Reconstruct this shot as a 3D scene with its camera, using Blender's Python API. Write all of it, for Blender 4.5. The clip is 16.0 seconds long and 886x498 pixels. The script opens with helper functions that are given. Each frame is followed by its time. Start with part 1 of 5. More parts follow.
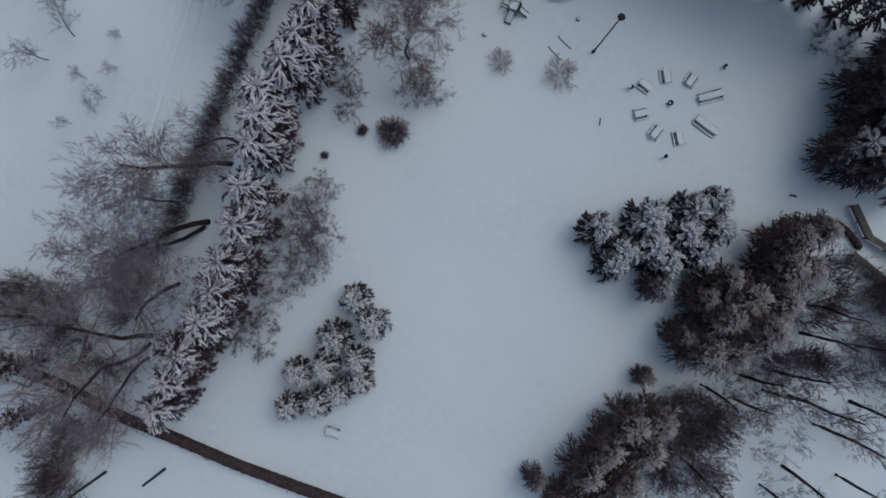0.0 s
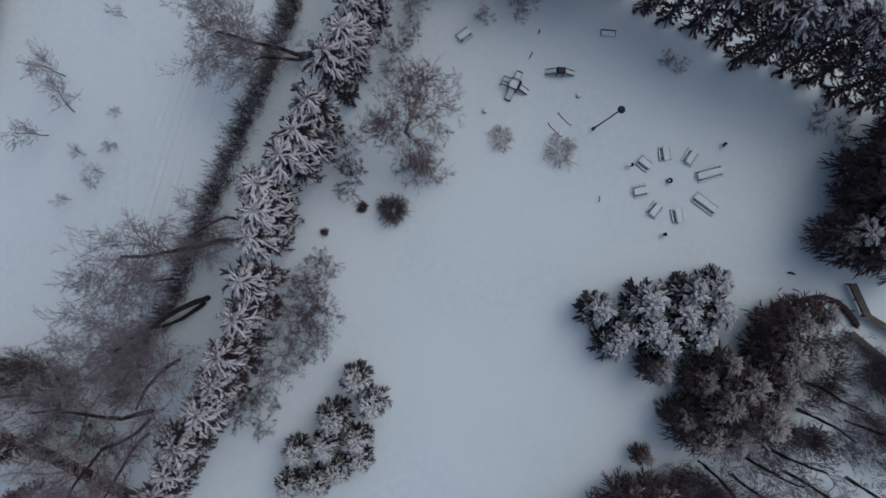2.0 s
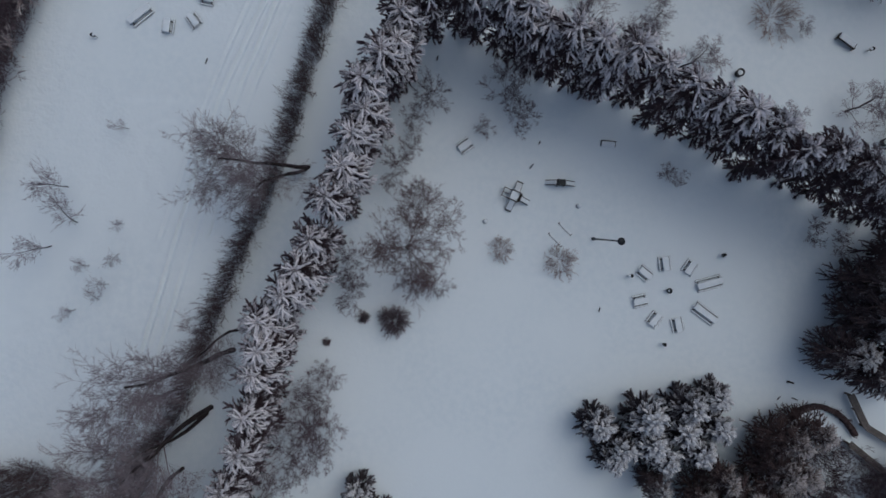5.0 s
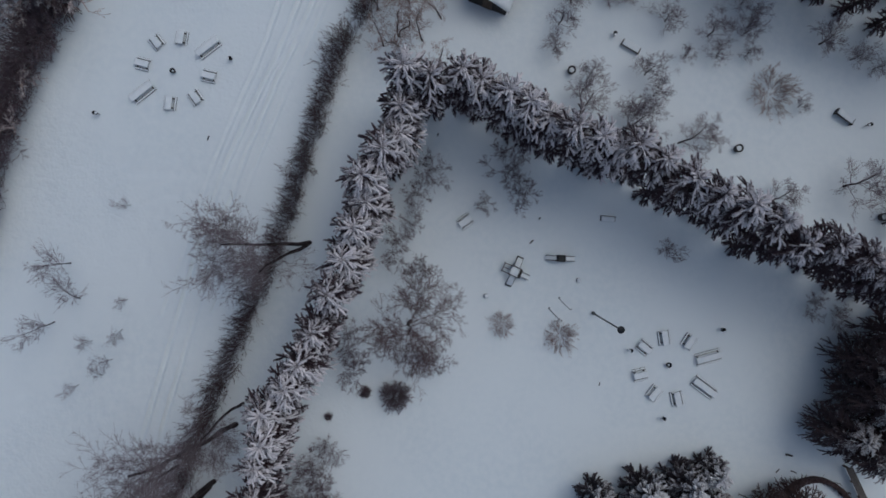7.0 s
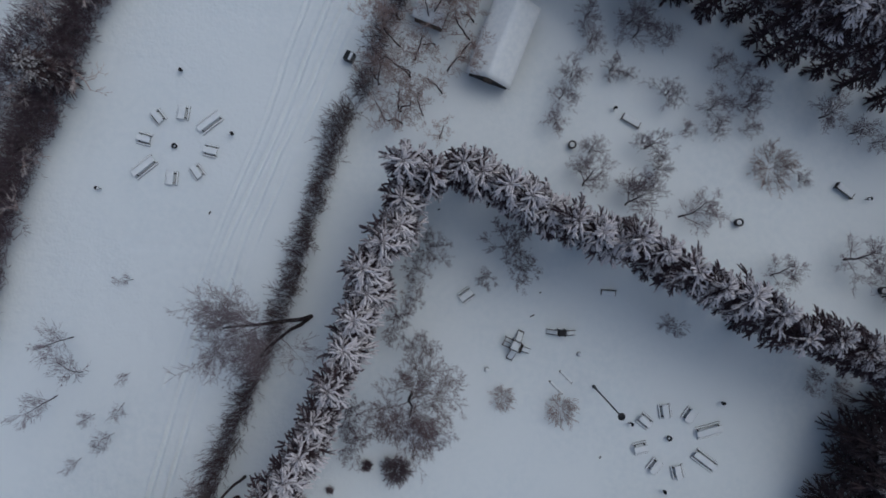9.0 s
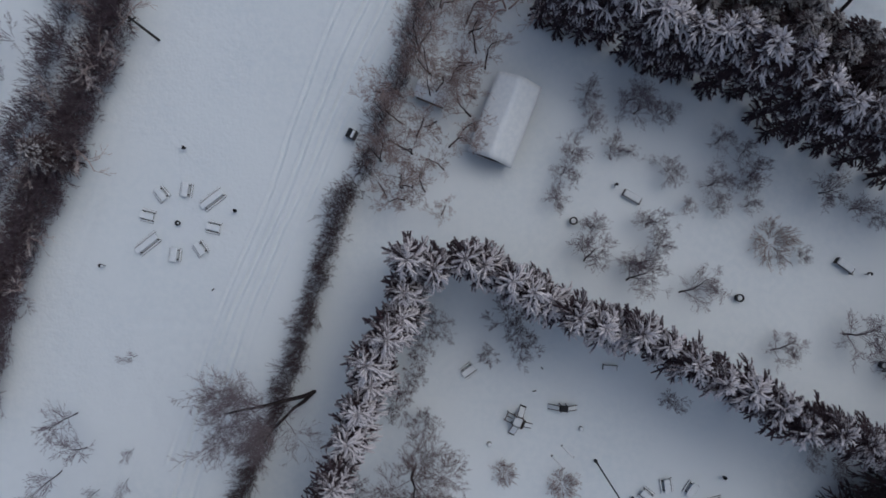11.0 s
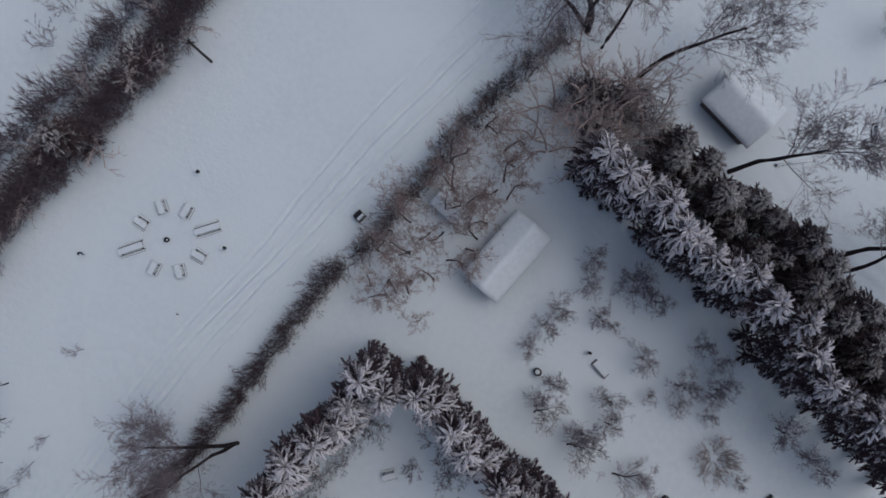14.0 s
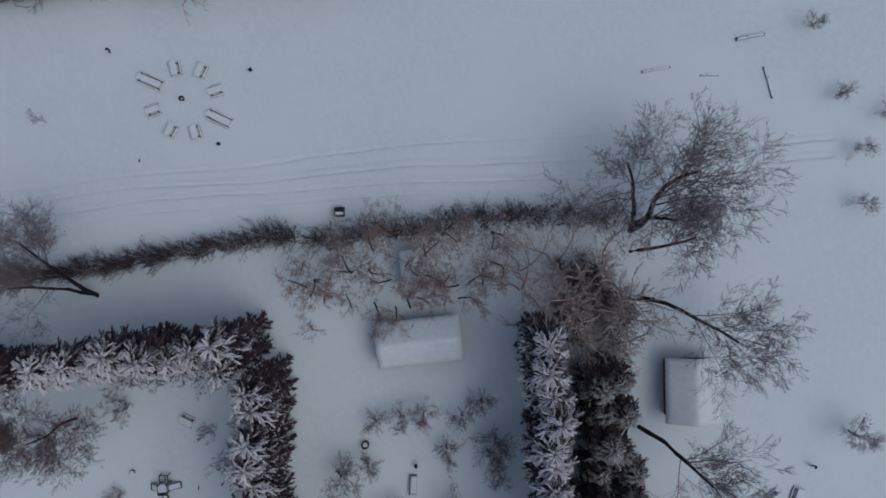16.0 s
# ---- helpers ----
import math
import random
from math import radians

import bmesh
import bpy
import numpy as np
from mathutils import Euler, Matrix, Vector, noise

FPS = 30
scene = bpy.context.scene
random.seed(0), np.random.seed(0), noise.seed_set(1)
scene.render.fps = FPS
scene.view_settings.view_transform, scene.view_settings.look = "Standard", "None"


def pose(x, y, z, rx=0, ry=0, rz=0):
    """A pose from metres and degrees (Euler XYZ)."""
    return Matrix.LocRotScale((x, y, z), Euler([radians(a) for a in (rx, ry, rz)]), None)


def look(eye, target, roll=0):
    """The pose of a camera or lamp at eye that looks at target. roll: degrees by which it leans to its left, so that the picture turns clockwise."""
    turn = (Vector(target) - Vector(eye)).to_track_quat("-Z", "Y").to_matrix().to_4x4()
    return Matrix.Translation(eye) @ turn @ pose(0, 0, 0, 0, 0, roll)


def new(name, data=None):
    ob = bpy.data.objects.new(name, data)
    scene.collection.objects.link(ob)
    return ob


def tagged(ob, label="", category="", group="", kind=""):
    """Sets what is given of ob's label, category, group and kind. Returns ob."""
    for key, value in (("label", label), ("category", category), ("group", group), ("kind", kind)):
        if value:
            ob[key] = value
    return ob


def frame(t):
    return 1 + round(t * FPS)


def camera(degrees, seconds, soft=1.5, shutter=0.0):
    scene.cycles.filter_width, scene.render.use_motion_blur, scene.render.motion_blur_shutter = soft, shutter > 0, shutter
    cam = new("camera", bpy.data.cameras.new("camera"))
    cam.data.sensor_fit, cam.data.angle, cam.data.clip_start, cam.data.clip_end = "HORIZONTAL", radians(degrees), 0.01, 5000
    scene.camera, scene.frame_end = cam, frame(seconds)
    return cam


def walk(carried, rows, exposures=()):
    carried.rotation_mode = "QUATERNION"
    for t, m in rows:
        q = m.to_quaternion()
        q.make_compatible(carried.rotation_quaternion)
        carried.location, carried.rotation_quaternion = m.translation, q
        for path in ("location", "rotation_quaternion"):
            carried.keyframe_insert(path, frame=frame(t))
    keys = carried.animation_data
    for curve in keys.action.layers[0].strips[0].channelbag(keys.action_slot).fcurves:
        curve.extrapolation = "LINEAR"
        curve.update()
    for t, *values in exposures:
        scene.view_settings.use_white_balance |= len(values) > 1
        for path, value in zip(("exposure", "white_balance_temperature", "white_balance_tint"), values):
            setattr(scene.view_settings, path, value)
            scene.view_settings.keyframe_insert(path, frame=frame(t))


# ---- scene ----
# ---- camera ----
cam = camera(65.4, 16.0, soft=1.6)
PATH = [
    (0, 0.856, -1.169, 60.107, 0.560, 0.092, 1.954),
    (0.5, 0.823, 0.600, 60.180, 0.527, 0.119, 2.043),
    (1, 0.737, 2.381, 60.243, 0.352, 0.084, 2.058),
    (1.5, 0.603, 4.146, 60.265, 0.279, 0.013, 2.059),
    (2, 0.491, 5.909, 60.314, 0.178, -0.049, 2.080),
    (2.5, 0.424, 7.598, 60.390, 0.173, -0.057, 2.094),
    (3, 0.374, 9.240, 60.463, 0.112, -0.035, 2.092),
    (3.5, 0.313, 10.906, 60.537, 0.104, -0.035, 2.068),
    (4, 0.255, 12.576, 60.585, 0.080, -0.024, 2.073),
    (4.2, 0.228, 13.234, 60.580, 0.020, -0.000, 2.098),
    (6.3, -0.185, 20.524, 60.961, -0.463, -0.098, 1.875),
    (6.5, -0.200, 21.184, 60.982, -0.414, -0.061, 1.898),
    (7, -0.226, 22.761, 61.013, -0.414, -0.023, 1.881),
    (7.5, -0.258, 24.424, 61.072, -0.431, 0.019, 1.849),
    (8, -0.349, 26.108, 61.123, -0.473, 0.011, 1.818),
    (8.5, -0.400, 27.703, 61.116, -0.403, 0.037, 1.823),
    (9, -0.449, 29.251, 61.136, -0.381, 0.040, 1.822),
    (9.2, -0.486, 29.916, 61.146, -0.343, 0.022, 1.833),
    (11.3, -0.857, 36.973, 61.437, -0.445, 0.077, 1.657),
    (11.5, -0.895, 37.613, 61.446, -0.507, 0.040, 1.698),
    (12, -0.985, 39.184, 61.489, -0.398, 0.018, 1.856),
    (12.5, -1.087, 40.733, 61.530, -0.268, 0.008, 4.444),
    (13, -1.172, 42.237, 61.599, -0.175, -0.007, 8.970),
    (13.5, -1.276, 43.955, 61.678, -0.202, -0.017, 14.995),
    (14, -1.433, 45.766, 61.732, -0.328, -0.040, 21.607),
    (14.5, -1.683, 47.572, 61.793, -0.453, -0.070, 29.089),
    (15, -2.026, 49.303, 61.844, -0.635, -0.066, 38.060),
    (15.5, -2.583, 50.999, 61.942, -0.826, -0.143, 50.275),
    (16, -3.264, 52.633, 62.057, -0.994, -0.147, 64.258),
]
EXPOSURES = [(0, -0.85, 5450.0, 2.5), (9, -0.86, 5480.0, 3.0), (12, -0.83, 5620.0, 6.0), (15, -0.84, 5600.0, 6.0), (16, -1.0, 5450.0, 3.5)]
walk(cam, [(t, pose(*row)) for t, *row in PATH], EXPOSURES)

# ---- light ----
SUN_AZ, SUN_EL = -50.0, 62.0          # degrees west of +y, degrees above the horizon
world = bpy.data.worlds.new("winter_sky")
scene.world = world
world.use_nodes = True
wn = world.node_tree.nodes
sky = wn.new("ShaderNodeTexSky")
sky.sky_type = "NISHITA"
sky.sun_disc = False
sky.sun_elevation = radians(SUN_EL)
sky.sun_rotation = radians(-SUN_AZ)
sky.air_density, sky.dust_density, sky.ozone_density = 1.0, 6.0, 1.0
wn["Background"].inputs["Strength"].default_value = 0.13
world.node_tree.links.new(sky.outputs[0], wn["Background"].inputs[0])

sun_data = bpy.data.lights.new("sun", "SUN")
sun_data.energy, sun_data.angle, sun_data.color = 0.12, radians(110), (1.0, 0.95, 0.90)
sun = new("sun", sun_data)
sun.matrix_world = look((-40 * math.sin(radians(SUN_AZ)), 40 * math.cos(radians(SUN_AZ)), 40 * math.tan(radians(SUN_EL))), (0, 0, 0))


# ---- materials ----
class Nodes:
    """A small hand for node trees."""

    def __init__(self, name, roughness=0.8):
        self.mat = bpy.data.materials.new(name)
        self.mat.use_nodes = True
        self.tree = self.mat.node_tree
        self.bsdf = self.tree.nodes["Principled BSDF"]
        self.bsdf.inputs["Roughness"].default_value = roughness
        self.bsdf.inputs["Specular IOR Level"].default_value = 0.25
        self.geo = self.tree.nodes.new("ShaderNodeNewGeometry")

    def link(self, a, b):
        self.tree.links.new(a, b)

    def noise(self, scale, detail=3.0, stretch=None, local=False):
        n = self.tree.nodes.new("ShaderNodeTexNoise")
        n.inputs["Scale"].default_value, n.inputs["Detail"].default_value = scale, detail
        src = self.geo.outputs["Position"]
        if local:
            src = self.tree.nodes.new("ShaderNodeTexCoord").outputs["Object"]
        if stretch:
            m = self.tree.nodes.new("ShaderNodeMapping")
            m.inputs["Scale"].default_value = stretch
            self.link(src, m.inputs[0])
            src = m.outputs[0]
        self.link(src, n.inputs["Vector"])
        return n.outputs["Fac"]

    def ramp(self, fac, lo, hi, a=0.0, b=1.0):
        n = self.tree.nodes.new("ShaderNodeMapRange")
        n.interpolation_type = "SMOOTHSTEP"
        for k, v in (("From Min", lo), ("From Max", hi), ("To Min", a), ("To Max", b)):
            n.inputs[k].default_value = v
        self.link(fac, n.inputs["Value"])
        return n.outputs[0]

    def math(self, op, a, b):
        n = self.tree.nodes.new("ShaderNodeMath")
        n.operation = op
        for k, v in enumerate((a, b)):
            if isinstance(v, (int, float)):
                n.inputs[k].default_value = v
            else:
                self.link(v, n.inputs[k])
        return n.outputs[0]

    def mix(self, fac, a, b):
        n = self.tree.nodes.new("ShaderNodeMix")
        n.data_type = "RGBA"
        if isinstance(fac, (int, float)):
            n.inputs[0].default_value = fac
        else:
            self.link(fac, n.inputs[0])
        for k, v in ((6, a), (7, b)):
            if isinstance(v, tuple):
                n.inputs[k].default_value = (*v, 1)
            else:
                self.link(v, n.inputs[k])
        return n.outputs[2]

    def colour(self, c):
        if isinstance(c, tuple):
            self.bsdf.inputs["Base Color"].default_value = (*c, 1)
        else:
            self.link(c, self.bsdf.inputs["Base Color"])

    def bump(self, height, distance, strength=1.0, onto=None):
        n = self.tree.nodes.new("ShaderNodeBump")
        n.inputs["Distance"].default_value, n.inputs["Strength"].default_value = distance, strength
        self.link(height, n.inputs["Height"])
        if onto:
            self.link(onto, n.inputs["Normal"])
        self.link(n.outputs[0], self.bsdf.inputs["Normal"])
        return n.outputs[0]

    def up(self):
        n = self.tree.nodes.new("ShaderNodeSeparateXYZ")
        self.link(self.geo.outputs["Normal"], n.inputs[0])
        return n.outputs["Z"]

    def windward(self, reach):
        """From -1 to 1 across the plant: 1 on the south-east side, which the drifting fog has rimed."""
        info, away, dot = (self.tree.nodes.new(k) for k in ("ShaderNodeObjectInfo", "ShaderNodeVectorMath", "ShaderNodeVectorMath"))
        away.operation, dot.operation = "SUBTRACT", "DOT_PRODUCT"
        self.link(self.geo.outputs["Position"], away.inputs[0])
        self.link(info.outputs["Location"], away.inputs[1])
        self.link(away.outputs["Vector"], dot.inputs[0])
        dot.inputs[1].default_value = (0.78 / reach, -0.62 / reach, 0.0)
        return dot.outputs["Value"]

    def random(self):
        return self.tree.nodes.new("ShaderNodeObjectInfo").outputs["Random"]

    def island(self):
        return self.geo.outputs["Random Per Island"]

    def attribute(self, name):
        n = self.tree.nodes.new("ShaderNodeAttribute")
        n.attribute_name = name
        return n.outputs["Fac"]


def snow_ground():
    n = Nodes("ground_snow", 0.65)
    wide, fine = n.noise(0.09, 4), n.noise(1.7, 5)
    n.colour(n.mix(n.ramp(wide, 0.35, 0.65), n.mix(n.ramp(fine, 0.3, 0.7), (0.735, 0.78, 0.80), (0.785, 0.82, 0.83)), (0.795, 0.83, 0.84)))
    patch = n.math("ADD", n.math("MULTIPLY", n.ramp(n.noise(0.07, 3), 0.46, 0.60, 0.06, 1.0), n.attribute("trodden")), 0.03)
    lumps = n.math("MULTIPLY", n.noise(1.9, 4), patch)
    first = n.bump(lumps, 0.16, 0.32)
    steps = n.math("MULTIPLY", n.ramp(n.noise(3.4, 3), 0.35, 0.68), patch)
    second = n.bump(steps, 0.040, 0.32, first)
    n.bump(n.noise(7.5, 4), 0.010, 0.3, second)
    return n.mat


def snow_cap():
    n = Nodes("snow", 0.6)
    n.colour(n.mix(n.ramp(n.noise(2.5, 4), 0.3, 0.7), (0.76, 0.79, 0.81), (0.83, 0.85, 0.855)))
    n.bump(n.noise(3.0, 4), 0.03, 0.5)
    return n.mat


def warm(c):
    return (c[0] * 1.22, c[1] * 0.98, c[2] * 1.06)


def needles(name, low, high, frost, amount, rime=0.0, reach=2.0):
    """Conifer shoots: dark needles, hoar frost on their upper sides and more of it towards the tips."""
    low, high = warm(low), warm(high)
    n = Nodes(name, 0.75)
    dark = n.mix(n.island(), low, high)
    cover = n.math("ADD", n.math("MULTIPLY", n.up(), 0.55), n.math("MULTIPLY", n.attribute("frost"), 0.75))
    cover = n.math("ADD", cover, n.math("ADD", n.math("MULTIPLY", n.noise(2.2, 2), 0.35), n.math("MULTIPLY", n.noise(9.0, 3), 0.55)))
    cover = n.math("ADD", cover, n.math("MULTIPLY", n.random(), 0.12))
    if rime:
        cover = n.math("ADD", cover, n.math("MULTIPLY", n.windward(reach), rime))
    n.colour(n.mix(n.ramp(cover, 1.70 - amount, 2.12 - amount), dark, frost))
    n.bump(n.noise(22, 3), 0.03, 0.7)
    return n.mat


def bark(name, low, high, frost, amount):
    low, high = (tuple(0.55 * a + 0.45 * b for a, b in zip(c, warm(c))) for c in (low, high))
    n = Nodes(name, 0.85)
    grain = n.noise(6, 4, (1, 1, 0.25), True)
    cover = n.math("ADD", n.math("MULTIPLY", n.up(), 0.6), n.math("MULTIPLY", n.noise(2.3, 3), 0.6))
    cover = n.math("ADD", cover, n.math("MULTIPLY", n.attribute("frost"), 0.5))
    n.colour(n.mix(n.ramp(cover, 1.35 - amount, 1.85 - amount), n.mix(n.ramp(grain, 0.3, 0.7), low, high), frost))
    n.bump(n.noise(12, 3, (1, 1, 0.3), True), 0.02, 0.8)
    return n.mat


def timber(name, low, high):
    n = Nodes(name, 0.7)
    grain = n.noise(9, 5, (1, 1, 8), True)
    n.colour(n.mix(n.ramp(n.noise(1.2, 3), 0.3, 0.75), n.mix(n.ramp(grain, 0.3, 0.7), low, high), low))
    n.bump(grain, 0.01, 0.6)
    return n.mat


def metal(name, low, high, roughness=0.45):
    n = Nodes(name, roughness)
    n.bsdf.inputs["Metallic"].default_value = 0.6
    n.colour(n.mix(n.ramp(n.noise(4, 4), 0.35, 0.7), low, high))
    n.bump(n.noise(20, 3), 0.004, 0.4)
    return n.mat


M_GROUND = snow_ground()
M_SNOW = snow_cap()
M_SPRUCE = needles("frosted_spruce_needles", (0.036, 0.029, 0.031), (0.068, 0.054, 0.056), (0.78, 0.73, 0.735), 0.63, 0.36, 2.5)
# M_SPRUCE with thinner frost, and a duller tone that puts shade into the colour
M_SPRUCE_THIN_SHADE = needles("thin_frost_shaded_spruce_needles", (0.036, 0.029, 0.031), (0.068, 0.054, 0.056), (0.72, 0.68, 0.685), 0.54, 0.26, 2.5)
M_SPRUCE_YOUNG = needles("snowy_young_spruce_needles", (0.030, 0.029, 0.030), (0.056, 0.055, 0.055), (0.72, 0.70, 0.70), 0.62, 0.12, 1.8)
M_SPRUCE_DARK = needles("dark_spruce_needles", (0.042, 0.035, 0.035), (0.082, 0.069, 0.064), (0.60, 0.57, 0.55), 0.53, 0.26, 2.2)
M_PINE = needles("brown_pine_needles", (0.044, 0.035, 0.031), (0.095, 0.077, 0.066), (0.56, 0.50, 0.47), 0.56, 0.40, 2.2)
M_BARK = bark("dark_bark", (0.016, 0.013, 0.013), (0.048, 0.040, 0.038), (0.55, 0.54, 0.54), -0.42)
M_TWIG = bark("frosted_twigs", (0.125, 0.11, 0.112), (0.255, 0.23, 0.232), (0.56, 0.535, 0.54), 0.30)
M_SHRUB = bark("brown_shrub_stems", (0.055, 0.040, 0.041), (0.120, 0.090, 0.089), (0.42, 0.375, 0.37), 0.50)
M_THICKET = bark("grey_brown_thicket_twigs", (0.102, 0.081, 0.086), (0.195, 0.160, 0.167), (0.44, 0.41, 0.415), 0.0)
M_ORCHARD = bark("grey_orchard_twigs", (0.135, 0.118, 0.126), (0.25, 0.224, 0.236), (0.42, 0.40, 0.41), -0.05)
M_BROAD = bark("brown_frosted_twigs", (0.105, 0.080, 0.076), (0.205, 0.162, 0.153), (0.46, 0.42, 0.40), 0.10)
M_FAR = bark("dark_red_brown_stems", (0.082, 0.065, 0.072), (0.165, 0.134, 0.143), (0.46, 0.42, 0.43), 0.50)
M_BIRCH = bark("brown_birch_twigs", (0.215, 0.168, 0.148), (0.38, 0.31, 0.275), (0.60, 0.56, 0.53), 0.48)
M_HEDGE = bark("red_brown_hedge_twigs", (0.036, 0.026, 0.025), (0.085, 0.062, 0.058), (0.50, 0.46, 0.45), 0.12)
M_PALE = bark("pale_birch_bark", (0.26, 0.22, 0.19), (0.50, 0.44, 0.40), (0.70, 0.67, 0.64), 0.60)
M_WOOD = timber("weathered_wood", (0.10, 0.085, 0.075), (0.20, 0.17, 0.15))
M_DARKWOOD = timber("dark_stained_wood", (0.028, 0.024, 0.022), (0.065, 0.055, 0.048))
M_BROWNWOOD = timber("brown_planks", (0.10, 0.070, 0.050), (0.20, 0.145, 0.105))
M_METAL = metal("dark_painted_metal", (0.020, 0.021, 0.023), (0.045, 0.045, 0.047))
M_CONCRETE = timber("old_concrete", (0.20, 0.19, 0.18), (0.33, 0.32, 0.30))


# ---- mesh helpers ----
class Build:
    """Vertices, faces and a frost value per vertex, turned into one mesh."""

    def __init__(self):
        self.v, self.f, self.w = [], [], []

    def tube(self, pts, radii, sides=3, w0=0.0, w1=1.0, turn=0.0):
        base, n = len(self.v), len(pts)
        for i, (p, r) in enumerate(zip(pts, radii)):
            d = (pts[min(i + 1, n - 1)] - pts[max(i - 1, 0)])
            d = d.normalized() if d.length > 1e-9 else Vector((0, 0, 1))
            a = d.cross(Vector((0, 0, 1)))
            a = a.normalized() if a.length > 1e-3 else Vector((1, 0, 0))
            b = a.cross(d)
            for k in range(sides):
                t = turn + math.pi / 2 + 2 * math.pi * k / sides
                self.v.append(p + (a * math.cos(t) + b * math.sin(t)) * r)
                self.w.append(w0 + (w1 - w0) * i / max(n - 1, 1))
        for i in range(n - 1):
            for k in range(sides):
                q = base + i * sides
                self.f.append((q + k, q + (k + 1) % sides, q + sides + (k + 1) % sides, q + sides + k))
        self.f.append(tuple(base + (n - 1) * sides + k for k in range(sides)))

    def spike(self, p, tip, r, w0, w1):
        d = (tip - p).normalized()
        a = d.cross(Vector((0, 0, 1)))
        a = a.normalized() if a.length > 1e-3 else Vector((1, 0, 0))
        b, base = a.cross(d), len(self.v)
        self.v += [p + b * r, p - a * r - b * r * 0.5, p + a * r - b * r * 0.5, tip]
        self.w += [w0] * 3 + [w1]
        self.f += [(base + 3, base, base + 1), (base + 3, base + 1, base + 2), (base + 3, base + 2, base)]

    def box(self, cx, cy, cz, sx, sy, sz, m=None, bevel=0.0, w=0.0):
        """A block with chamfered upper edges."""
        m = m or Matrix()
        base = len(self.v)
        x, y, z, c = sx / 2, sy / 2, sz / 2, bevel
        rings = [(x, y, -z), (x, y, z - c), (x - c, y - c, z)] if c else [(x, y, -z), (x, y, z)]
        for rx, ry, rz in rings:
            for ax, ay in ((-1, -1), (1, -1), (1, 1), (-1, 1)):
                self.v.append(m @ Vector((cx + ax * rx, cy + ay * ry, cz + rz)))
                self.w.append(w)
        for i in range(len(rings) - 1):
            for k in range(4):
                q = base + 4 * i
                self.f.append((q + k, q + (k + 1) % 4, q + 4 + (k + 1) % 4, q + 4 + k))
        top = base + 4 * (len(rings) - 1)
        self.f += [(base + 3, base + 2, base + 1, base), (top, top + 1, top + 2, top + 3)]

    def lathe(self, profile, sides=16, m=None):
        """A turned form from (radius, height) pairs."""
        m = m or Matrix()
        base, n = len(self.v), len(profile)
        for r, z in profile:
            for k in range(sides):
                t = 2 * math.pi * k / sides
                self.v.append(m @ Vector((r * math.cos(t), r * math.sin(t), z)))
                self.w.append(0.0)
        for i in range(n - 1):
            for k in range(sides):
                q = base + i * sides
                self.f.append((q + k, q + (k + 1) % sides, q + sides + (k + 1) % sides, q + sides + k))
        self.f.append(tuple(base + k for k in reversed(range(sides))))
        self.f.append(tuple(base + (n - 1) * sides + k for k in range(sides)))

    def mesh(self, name, material, smooth=False, first=None):
        me = bpy.data.meshes.new(name)
        me.from_pydata([tuple(v) for v in self.v], [], self.f)
        me.attributes.new("frost", "FLOAT", "POINT").data.foreach_set("value", self.w)
        if smooth:
            me.polygons.foreach_set("use_smooth", [first is None or k < first for k in range(len(me.polygons))])
        me.materials.append(material)
        me.update()
        return me


def thing(name, label, category, m, group="", kind="", data=None):
    ob = new(name, data)
    ob.matrix_basis = m
    return tagged(ob, label, category, group, kind)


def part(name, me, parent, label="", m=None):
    """One mesh object under a thing or a part."""
    ob = new(name, me)
    ob.parent = parent
    if m is not None:
        ob.matrix_basis = m
    return tagged(ob, label)


def place(x, y, z=0.0, turn=0.0, scale=1.0, lean=0.0, towards=0.0):
    """Pose of a planted thing: turned about z, then tipped by lean degrees towards a compass angle (from +x)."""
    tip = Matrix.Rotation(radians(lean), 4, Vector((-math.sin(radians(towards)), math.cos(radians(towards)), 0)))
    return Matrix.Translation((x, y, z)) @ tip @ Matrix.Rotation(radians(turn), 4, "Z") @ Matrix.Diagonal((scale, scale, scale, 1))


def along(points, step, rnd, side=0.0, wobble=0.3):
    """Places about every step metres along a line of corners, with the heading in degrees."""
    out, rest = [], 0.0
    for (x0, y0), (x1, y1) in zip(points, points[1:]):
        length = math.hypot(x1 - x0, y1 - y0)
        ux, uy, s = (x1 - x0) / length, (y1 - y0) / length, rest
        while s < length:
            j, k = rnd.uniform(-wobble, wobble), side + rnd.uniform(-wobble, wobble)
            out.append((x0 + ux * (s + j) - uy * k, y0 + uy * (s + j) + ux * k, math.degrees(math.atan2(uy, ux))))
            s += step * rnd.uniform(0.85, 1.15)
        rest = s - length
    return out


